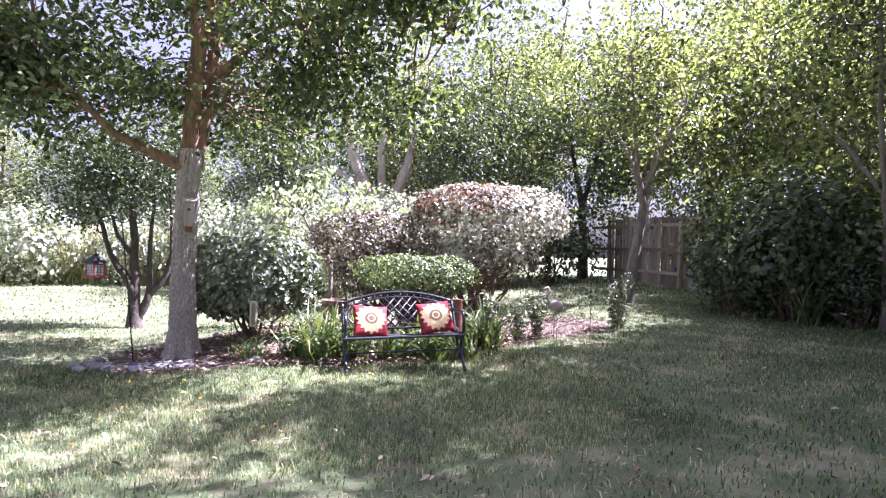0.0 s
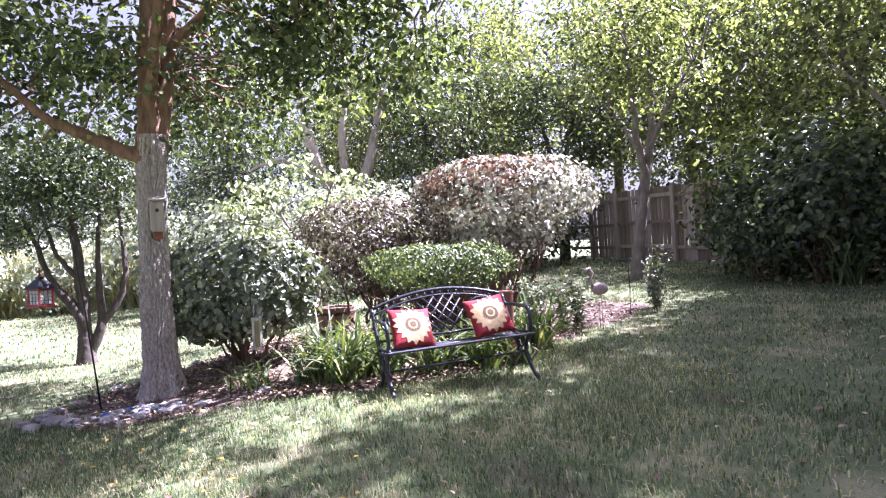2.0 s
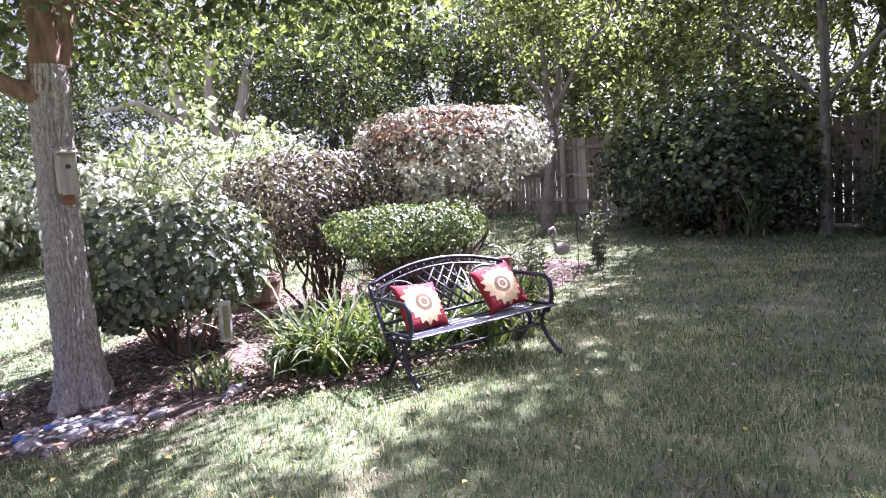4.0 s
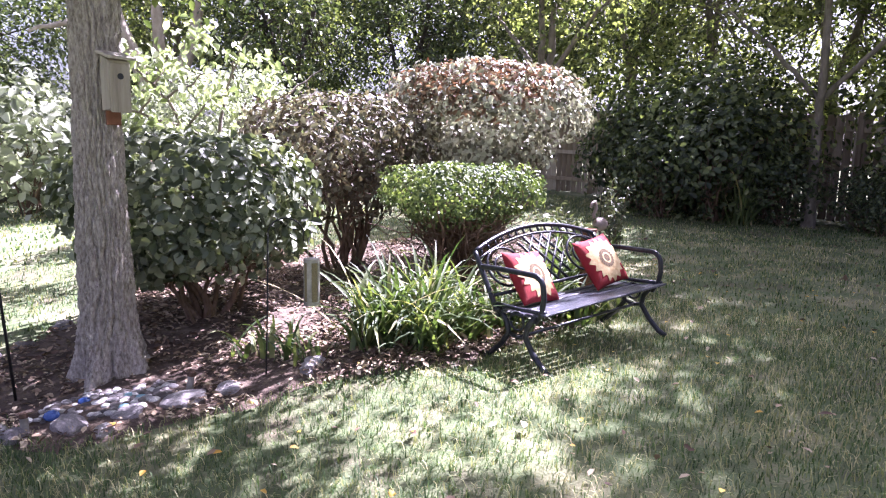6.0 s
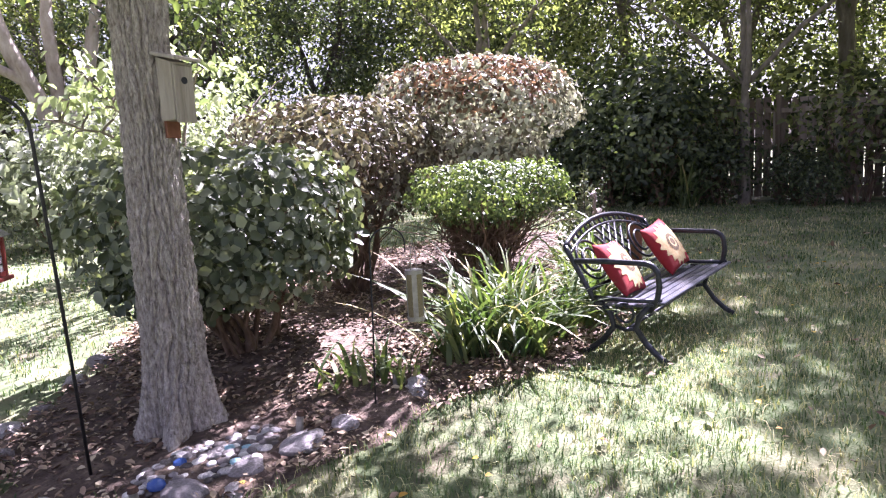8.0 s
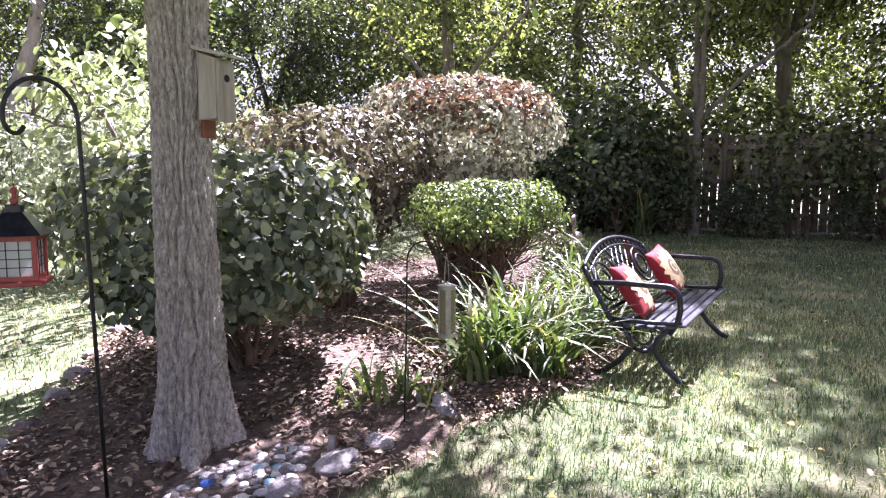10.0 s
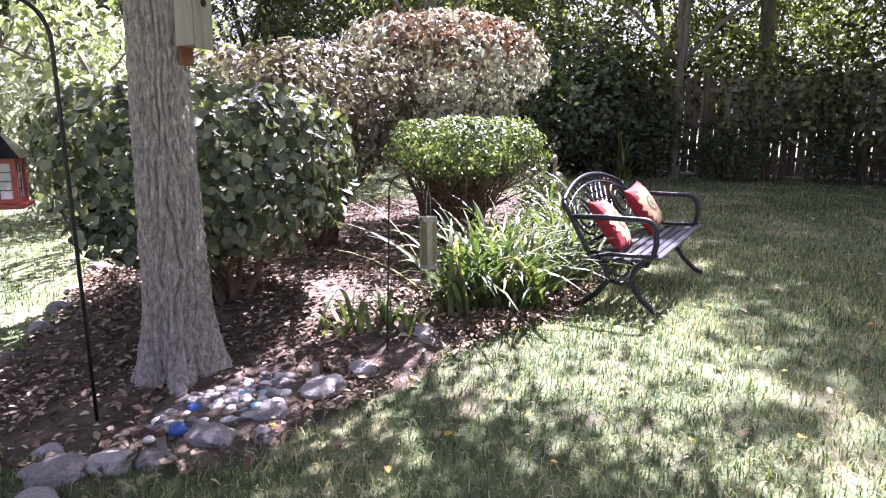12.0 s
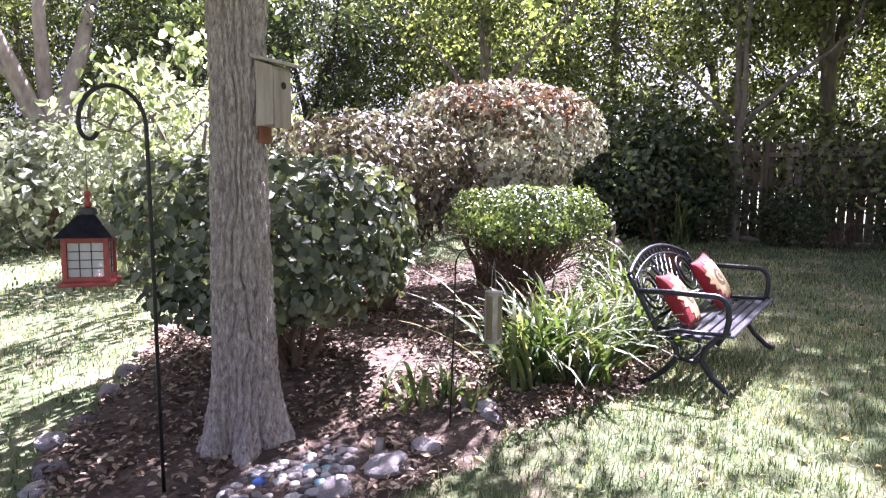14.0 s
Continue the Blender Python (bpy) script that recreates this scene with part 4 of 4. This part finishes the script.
# ---- birdhouse on the trunk ----
bird = thing("birdhouse", -0.775, 9.69, 1.62, 4, "weathered grey wooden birdhouse fixed to the tree trunk", "birdhouse")
bm = bmesh.new()
box(bm, (0, 0, 0.15), (0.135, 0.115, 0.30), None, 0.003)
for v in bm.verts:
    if v.co.z > 0.25:
        v.co.z += 0.04 * (v.co.y + 0.057) / 0.115
part("body", bm, M_WEATHERED, bird)
bm = bmesh.new()
box(bm, (0, -0.066, 0.135), (0.12, 0.014, 0.30), None, 0.003)
face = part("front_board", bm, M_WEATHERED, bird)
bm = bmesh.new()
# no opening is cut: a black disc stands for the shade inside the hole
rod(bm, (0.0, -0.072, 0.205), (0.0, -0.0755, 0.205), 0.019, 18)
part("entrance_hole", bm, M_BLACKTIN, face, "flat black disc painted for the shade inside the round entrance hole")
bm = bmesh.new()
box(bm, (0, -0.02, 0.335), (0.175, 0.20, 0.018), (14, 0, 0), 0.003)
part("roof", bm, M_WEATHERED, bird)
bm = bmesh.new()
box(bm, (0, 0.06, 0.09), (0.09, 0.02, 0.36), None, 0.003)
part("back_board", bm, M_TERRA, bird)

# ---- shepherd hooks ----
hook = thing("shepherd_hook", -1.40, 9.82, gz(-1.40, 9.82), 0, "tall thin black iron shepherd hook stuck in the bed", "garden hook")
bm = bmesh.new()
pole_pts = [(0, 0, -0.05), (-0.075, -0.09, 0.9), (-0.15, -0.18, 1.73)]
pipe(bm, pole_pts + arc((-0.295, -0.18, 1.75), 0.145, 0, 180, 14, "xz", 0.16) + arc((-0.40, -0.18, 1.75), 0.04, 180, 330, 7, "xz", 0.06)[1:], 0.009)
part("pole", bm, M_HOOK, hook, smoothed=True)

lan = thing("lantern", -1.84, 9.6, 0.92, -42, "hanging red lantern with black roof and frosted panes", "lantern")
lan.scale = (0.64, 0.64, 0.77)
bm = bmesh.new()
box(bm, (0, 0, 0.012), (0.30, 0.30, 0.022), None, 0.004)
part("base", bm, M_REDPAINT, lan)
for z_, frame_name in ((0.228, "upper_frame"), (0.036, "cage")):
    bm = bmesh.new()
    for ang_ in range(4):
        c = Matrix.Rotation(ang_ * math.pi / 2, 4, "Z") @ Vector((0, -0.11, z_))
        box(bm, c, (0.198, 0.022, 0.024) if ang_ % 2 == 0 else (0.022, 0.198, 0.024))
    body = part(frame_name, bm, M_REDPAINT, lan)
for sx in (-1, 1):
    for sy in (-1, 1):
        bm = bmesh.new()
        box(bm, (sx * 0.112, sy * 0.112, 0.133), (0.028, 0.028, 0.22), None, 0.003)
        part("corner_post", bm, M_REDPAINT, body)
for ang_ in range(4):
    m = Matrix.Rotation(ang_ * math.pi / 2, 4, "Z")
    bm = bmesh.new()
    box(bm, (0, -0.107, 0.132), (0.19, 0.004, 0.17))
    bm.transform(m)
    pane = part("pane", bm, M_GLASS, body)
    pane.visible_shadow = False
    bm = bmesh.new()
    for gx_ in (-0.032, 0.032):
        box(bm, (gx_, -0.112, 0.132), (0.005, 0.005, 0.17))
    for gz_ in (0.09, 0.132, 0.174):
        box(bm, (0, -0.112, gz_), (0.19, 0.005, 0.004))
    bm.transform(m)
    part("muntin", bm, M_BLACKTIN, body)
bm = bmesh.new()
rod(bm, (0, 0, 0.023), (0, 0, 0.11), 0.03, 14)
part("candle", bm, M_WHITEST, lan)
bm = bmesh.new()
bmesh.ops.create_cone(bm, cap_ends=True, segments=4, radius1=0.225, radius2=0.07, depth=0.11, matrix=Matrix.Translation((0, 0, 0.298)) @ Matrix.Rotation(math.pi / 4, 4, "Z"))
part("roof", bm, M_BLACKTIN, lan)
bm = bmesh.new()
box(bm, (0, 0, 0.37), (0.08, 0.08, 0.04), None, 0.004)
part("collar", bm, M_BLACKTIN, lan)
bm = bmesh.new()
for r_, z_ in ((0.022, 0.405), (0.014, 0.43), (0.02, 0.455), (0.008, 0.485)):
    bmesh.ops.create_uvsphere(bm, u_segments=10, v_segments=6, radius=r_, matrix=Matrix.Translation((0, 0, z_)))
part("finial", bm, M_REDPAINT, lan, smoothed=True)
bm = bmesh.new()
pipe(bm, [(0, 0, 0.47), (0.0, 0, 0.7), (0.0, 0.04, 0.84)], 0.0022, 5)
part("hanging_wire", bm, M_HOOK, lan)

small = thing("small_hook", -0.2, 8.93, gz(-0.2, 8.93), -20, "short thin black hook stake in the bed", "garden hook")
small.rotation_euler.z = radians(-26)
bm = bmesh.new()
pipe(bm, [(0, 0, -0.05), (0.02, 0.0, 0.5), (0.03, 0, 0.95)] + arc((0.14, 0, 0.95), 0.11, 180, 0, 12, "xz", 0.1) + [(0.25, 0, 0.9)], 0.005, 6)
part("pole", bm, M_HOOK, small, smoothed=True)
feed = thing("tube_feeder", 0.07, 8.80, gz(0.05, 8.8) + 0.47, 0, "hanging tube bird feeder with grey strips and seed", "bird feeder")
bm = bmesh.new()
rod(bm, (0, 0, 0.0), (0, 0, 0.27), 0.046, 18)
tube = part("tube", bm, M_SEEDS, feed, smoothed=False)
for k in range(4):
    bm = bmesh.new()
    a = math.pi * k / 2 - 0.9
    box(bm, (0.047 * math.cos(a), 0.047 * math.sin(a), 0.135), (0.006, 0.03, 0.26), (0, 0, math.degrees(a)), 0.001)
    part("strip", bm, M_GALV, tube)
for z_ in (-0.005, 0.275):
    bm = bmesh.new()
    rod(bm, (0, 0, z_ - 0.012), (0, 0, z_ + 0.012), 0.052, 18)
    part("cap", bm, M_GALV, feed)
bm = bmesh.new()
pipe(bm, [(-0.03, 0, 0.28), (-0.02, 0, 0.4), (0, 0, 0.47), (0.02, 0, 0.4), (0.03, 0, 0.28)], 0.0025, 5)
part("handle", bm, M_GALV, feed)

# solar stake light
stake = thing("stake_light", 0.06, 8.98, gz(0.06, 8.98) + 0.02, 15, "small weathered grey stake light in the bed", "garden light")
bm = bmesh.new()
rod(bm, (0, 0, 0), (0, 0, 0.11), 0.021, 12)
part("body", bm, M_GALV, stake)
bm = bmesh.new()
rod(bm, (0, 0, 0.11), (0, 0, 0.135), 0.026, 12, 0.02)
part("cap", bm, M_HOOP, stake)
stake2 = copy_thing(stake, pose(-0.62, 9.12, gz(-0.62, 9.12) + 0.02, 8, 0, 60))
stake3 = copy_thing(stake, pose(-1.47, 9.28, gz(-1.47, 9.28) + 0.0, 0, 5, 100))

# ---- barrel planter ----
barrel = thing("barrel_planter", 1.55, 12.2, gz(1.55, 12.2) + 0.02, 0, "half whiskey barrel planter with rusty hoops", "planter")
for k in range(16):
    a0 = 2 * math.pi * k / 16
    bm = bmesh.new()
    pr = []
    for z_, r_ in ((0, 0.25), (0.14, 0.285), (0.28, 0.305), (0.42, 0.31)):
        for rr in (r_, r_ - 0.025):
            for da in (-0.185, 0.185):
                pr.append(bm.verts.new((rr * math.cos(a0 + da), rr * math.sin(a0 + da), z_)))
    for q in range(3):
        o, p = 4 * q, 4 * q + 4
        for i, j in ((0, 1), (1, 3), (3, 2), (2, 0)):
            bm.faces.new((pr[o + i], pr[o + j], pr[p + j], pr[p + i]))
    bm.faces.new((pr[12], pr[13], pr[15], pr[14]))
    bm.faces.new((pr[0], pr[1], pr[3], pr[2]))
    part("stave", bm, M_BARREL, barrel)
for z_, r_ in ((0.08, 0.274), (0.33, 0.311)):
    bm = bmesh.new()
    rod(bm, (0, 0, z_ - 0.022), (0, 0, z_ + 0.022), r_, 32, r_ + 0.006)
    part("hoop", bm, M_HOOP, barrel)
bm = bmesh.new()
rod(bm, (0, 0, 0.30), (0, 0, 0.385), 0.28, 24)
part("soil", bm, M_MULCH, barrel)

# terracotta pipe pot behind the bench
pot = thing("clay_pot", 2.5, 8.3, gz(2.5, 8.3), 0, "tall narrow terracotta chimney pot behind the bench", "pot")
bm = bmesh.new()
rod(bm, (0, 0, 0), (0, 0, 0.72), 0.055, 18, 0.065)
part("body", bm, M_TERRA, pot)
bm = bmesh.new()
rod(bm, (0, 0, 0.72), (0, 0, 0.745), 0.072, 18)
part("rim", bm, M_TERRA, pot)

# faded bird ornament on a stake
orn = thing("bird_ornament", 4.35, 9.35, gz(4.35, 9.35), 0, "faded pink flamingo ornament on a wire stake", "garden ornament")
bm = bmesh.new()
pipe(bm, [(0, 0, -0.03), (0, 0, 0.46)], 0.005, 6)
pipe(bm, [(0.04, 0, -0.03), (0.04, 0, 0.46)], 0.005, 6)
bmesh.ops.create_uvsphere(bm, u_segments=14, v_segments=9, radius=0.1, matrix=Matrix.Translation((0.02, 0, 0.52)) @ Matrix.Diagonal((1.25, 0.7, 0.8, 1)))
pipe(bm, [(-0.08, 0, 0.55), (-0.13, 0, 0.64), (-0.08, 0, 0.72), (-0.12, 0, 0.79), (-0.17, 0, 0.77), (-0.2, 0, 0.73)], 0.02, 8)
part("figure", bm, M_PINK, orn, smoothed=True)
thin = thing("thin_stake", 5.25, 9.9, gz(5.25, 9.9), 0, "thin dark wire plant stake", "stake")
bm = bmesh.new()
pipe(bm, [(0, 0, -0.05), (0.01, 0, 0.4), (0.0, 0, 0.8)], 0.006, 6)
part("rod", bm, M_HOOK, thin)


# ---- daylilies ----
def make_lily(x, y, n, length, label="clump of arching green strap-leaved daylilies"):
    top = thing("daylily", x, y, gz(x, y) + 0.02, 0, label, "plant", "daylilies by the bench")
    a, el = rng.uniform(0, 2 * np.pi, n), rng.uniform(0.8, 1.5, n)
    ln = length * rng.uniform(0.7, 1.6, n)
    K = 7
    t = np.linspace(0, 1, K)
    foot = rng.normal(size=(n, 2)) * 0.09
    out = np.stack([np.cos(a), np.sin(a)], -1)
    rad = (ln * np.cos(el))[:, None] * t + (ln * rng.uniform(0.1, 0.35, n))[:, None] * t ** 2.5
    zz = (ln * np.sin(el))[:, None] * t - (ln * rng.uniform(0.15, 0.62, n))[:, None] * t ** 3
    p = np.stack([foot[:, :1] + out[:, :1] * rad, foot[:, 1:] + out[:, 1:] * rad, np.maximum(zz, 0.0)], -1)
    w = (0.015 * rng.uniform(0.7, 1.3, n))[:, None] * np.minimum(1, 1.25 * (1 - t) ** 0.55 + 0.02)
    tw = rng.normal(size=n) * 0.4
    side = np.stack([-np.sin(a + tw), np.cos(a + tw), 0.25 * np.sin(3 * a)], -1)[:, None]
    l, r = p - side * w[..., None], p + side * w[..., None]
    c = p.copy()
    c[..., 2] -= 0.35 * w
    v = np.stack([l, c, r], 2).reshape(-1, 3)
    i, j = np.meshgrid(np.arange(n), np.arange(K - 1), indexing="ij")
    b = (i * K + j) * 3
    f = np.concatenate([np.stack([b + o, b + o + 1, b + o + 4, b + o + 3], -1).reshape(-1, 4) for o in (0, 1)])
    part("leaves", quads("leaves", v, f, L_LILY, True), L_LILY, top)


for lx, ly, ln_, le in ((0.62, 8.78, 75, 0.58), (0.8, 8.5, 80, 0.56), (1.0, 8.72, 85, 0.62), (0.85, 8.95, 70, 0.62), (1.25, 8.5, 70, 0.55), (1.35, 8.9, 60, 0.6), (1.7, 8.45, 60, 0.5), (2.1, 8.45, 60, 0.5), (2.4, 8.55, 60, 0.52), (2.25, 8.28, 34, 0.34), (2.6, 8.2, 34, 0.34), (2.6, 8.75, 70, 0.6), (2.95, 8.65, 80, 0.62), (3.2, 8.95, 60, 0.6),
                        (0.1, 9.1, 22, 0.33), (-0.02, 9.35, 16, 0.32), (0.12, 8.95, 14, 0.26), (10.0, 10.2, 60, 1.1), (9.3, 9.6, 50, 1.0)):
    make_lily(lx, ly, ln_, le)

# leafy plant stalks behind the bench
for px, py, hh in ((3.3, 9.2, 0.75), (4.2, 9.6, 0.65), (3.75, 9.25, 0.55), (6.0, 10.2, 0.85), (5.7, 9.9, 0.7)):
    st = thing("leafy_stalk", px, py, gz(px, py), 0, "upright leafy flowering stalk with grey-green leaves", "plant")
    runs, at = [], []
    for k in range(6):
        tip = np.array([rng.normal() * 0.12, rng.normal() * 0.12, hh * rng.uniform(0.75, 1.1)])
        ln = bend((rng.normal() * 0.03, rng.normal() * 0.03, 0), tip, 0, 0.15, 12)
        runs.append((ln, np.linspace(0.006, 0.003, 12)))
        at.append(np.repeat(ln[2:], 5, 0) + rng.normal(size=(50, 3)) * 0.025)
    at = np.concatenate(at)
    part("stalks", tubes("stalks", runs, M_STEM, 5), M_STEM, st)
    part("leaves", leaves("leaves", at, np.tile([0, 0, 0.6], (len(at), 1)), 0.07, L_BUSH, 0.5, 0.0), L_BUSH, st)


# ---- rocks and pebbles ----
def rock_mesh(name, mat, seed, flat=0.5, rough=0.22, sub=3):
    bm = bmesh.new()
    bmesh.ops.create_icosphere(bm, subdivisions=sub, radius=1.0)
    for v in bm.verts:
        d = v.co.normalized()
        k = 1 + rough * noise.noise(d * 1.4 + Vector((seed, 0, 0))) * 2 + rough * 0.4 * noise.noise(d * 4 + Vector((0, seed, 0)))
        k = min(k, 1.06 + 0.05 * noise.noise(d * 2 + Vector((0, 0, seed))))
        v.co = d * k
        v.co.z *= flat
    me = bpy.data.meshes.new(name)
    bm.to_mesh(me)
    bm.free()
    me.materials.append(mat)
    return me


rock_kinds = [rock_mesh("edging_rock", M_ROCK, 3.1 * k, 0.5 + 0.06 * (k % 3)) for k in range(6)]
pebble_kinds = [rock_mesh("pebble", M_PEBBLE, 5.7 * k, 0.55, 0.1, 2) for k in range(5)]


def rock(me, x, y, s, turn, label, name="edging_rock", group="", sx=1.0, lift=0.25):
    ob = new(name, me)
    ob.matrix_basis = pose(x, y, gz(x, y) + lift * s + (0.0 if bed_depth(x, y) > 0.97 else 0.005 if name == "edging_rock" else 0.03), 0, 0, turn) @ Matrix.Diagonal((s * sx, s, s, 1))
    return tagged(ob, label, "rock" if name == "edging_rock" else "stone", group)


for k, (x, y, s, sx) in enumerate(((-0.68, 9.0, 0.105, 1.5), (-0.45, 8.93, 0.085, 1.3), (-1.28, 9.2, 0.09, 1.5), (-0.98, 9.1, 0.085, 1.2), (0.12, 8.86, 0.08, 1.2), (0.02, 8.78, 0.06, 1.3),
                                  (-1.62, 9.42, 0.09, 1.2), (-1.78, 9.55, 0.10, 1.4), (-1.52, 9.28, 0.075, 1.0), (-1.92, 9.85, 0.09, 1.2), (-1.68, 9.75, 0.06, 1.2), (-1.85, 10.1, 0.08, 1.3),
                                  (-1.7, 10.4, 0.07, 1.2), (-1.55, 10.55, 0.085, 1.0), (-1.35, 10.9, 0.08, 1.3), (-1.1, 11.05, 0.07, 1.2), (-0.75, 11.3, 0.09, 1.1), (-0.45, 11.55, 0.09, 1.4), (-0.1, 11.9, 0.08, 1.2),
                                  (0.35, 12.25, 0.09, 1.2), (-1.15, 9.0, 0.055, 1.4), (-1.95, 9.4, 0.08, 1.3), (-2.05, 9.62, 0.07, 1.2))):
    rock(rock_kinds[k % 6], x, y, s, 47 * k, "rough grey-mauve edging rock along the bed", group="edging rocks", sx=sx)
random.seed(4)
for k in range(170):
    a, r = random.uniform(0, 2 * math.pi), math.sqrt(random.random())
    x, y = -1.02 + 0.36 * r * math.cos(a) + 0.1 * r * math.sin(a), 9.36 + 0.2 * r * math.sin(a) - 0.12 * r * math.cos(a)
    if math.hypot(x + 0.83, y - 9.88) > 0.33:
        rock(pebble_kinds[k % 5], x, y, random.uniform(0.013, 0.032), random.uniform(0, 360), "smooth river pebble at the tree's foot", "pebble", "pebbles at the tree", random.uniform(1, 1.5), 0.3)
blue = rock_mesh("glazed_stone", M_BLUE, 1.0, 0.7, 0.05, 2)
turq = rock_mesh("glazed_stone", M_TURQ, 2.0, 0.5, 0.05, 2)
white = rock_mesh("white_stone", M_WHITEST, 3.0, 0.6, 0.06, 2)
rock(blue, -1.12, 9.47, 0.036, 0, "small cobalt blue glazed stone among pebbles", "glazed_stone", lift=0.35)
rock(blue, -1.32, 9.36, 0.045, 40, "small cobalt blue glazed stone among pebbles", "glazed_stone", lift=0.5)
for x, y in ((-0.86, 9.26), (-0.98, 9.2), (-0.9, 9.35)):
    rock(turq, x, y, 0.032, 20, "pale turquoise painted stone among pebbles", "glazed_stone", lift=0.35)
for x, y in ((-1.43, 9.42), (-0.92, 9.5), (-1.05, 9.3), (-0.8, 9.42), (-1.2, 9.55)):
    rock(white, x, y, 0.028, 70, "white rounded stone among pebbles", "white_stone", lift=0.35)

# yellow fallen leaves on the lawn
random.seed(11)
leaf_one = leaves("yellow_leaf", np.zeros((1, 3)), np.array([[0, 0, 6.0]]), 0.052, L_YELLOW, 0.75, 0.0, 0.2)
for x, y in [(1.3, 7.35), (-0.48, 8.62), (-0.9, 8.2), (0.5, 7.0), (1.9, 6.9), (-0.6, 7.9), (0.25, 6.9), (2.6, 7.1)] + [(random.uniform(-1.8, 5), random.uniform(5.4, 9)) for _ in range(55)]:
    ob = new("yellow_leaf", leaf_one)
    ob.matrix_basis = pose(x, y, gz(x, y) + 0.05, random.uniform(-15, 15), random.uniform(-15, 15), random.uniform(0, 360)) @ Matrix.Diagonal((*[random.uniform(0.6, 1.2)] * 3, 1))
    tagged(ob, "fallen yellow-orange leaf lying on the grass", "leaf", "yellow fallen leaves")


# ---- far side: reeds, a low house ----
def reeds(x0, x1, y0, y1, n, height):
    x, y = rng.uniform(x0, x1, n), rng.uniform(y0, y1, n)
    h = height * rng.uniform(0.5, 1.2, n)
    a = rng.uniform(0, 2 * np.pi, n)
    base = np.stack([x, y, ground_z(x, y)], -1)
    s = np.stack([np.cos(a), np.sin(a), 0 * a], -1) * 0.035
    tip = base + np.stack([rng.normal(size=n) * 0.25 * h, rng.normal(size=n) * 0.25 * h, h], -1)
    v = np.stack([base - s, base + s, tip + 0.4 * s, tip - 0.4 * s], 1).reshape(-1, 3)
    return quads("tall_grass", v, 4 * np.arange(n)[:, None] + [0, 1, 2, 3], M_DRYGRASS)


tagged(part("tall_grass", reeds(-30, 3, 27.5, 31, 14000, 1.9), M_DRYGRASS), "pale tall unmown grass beyond the lawn", "tall grass", kind="stuff")
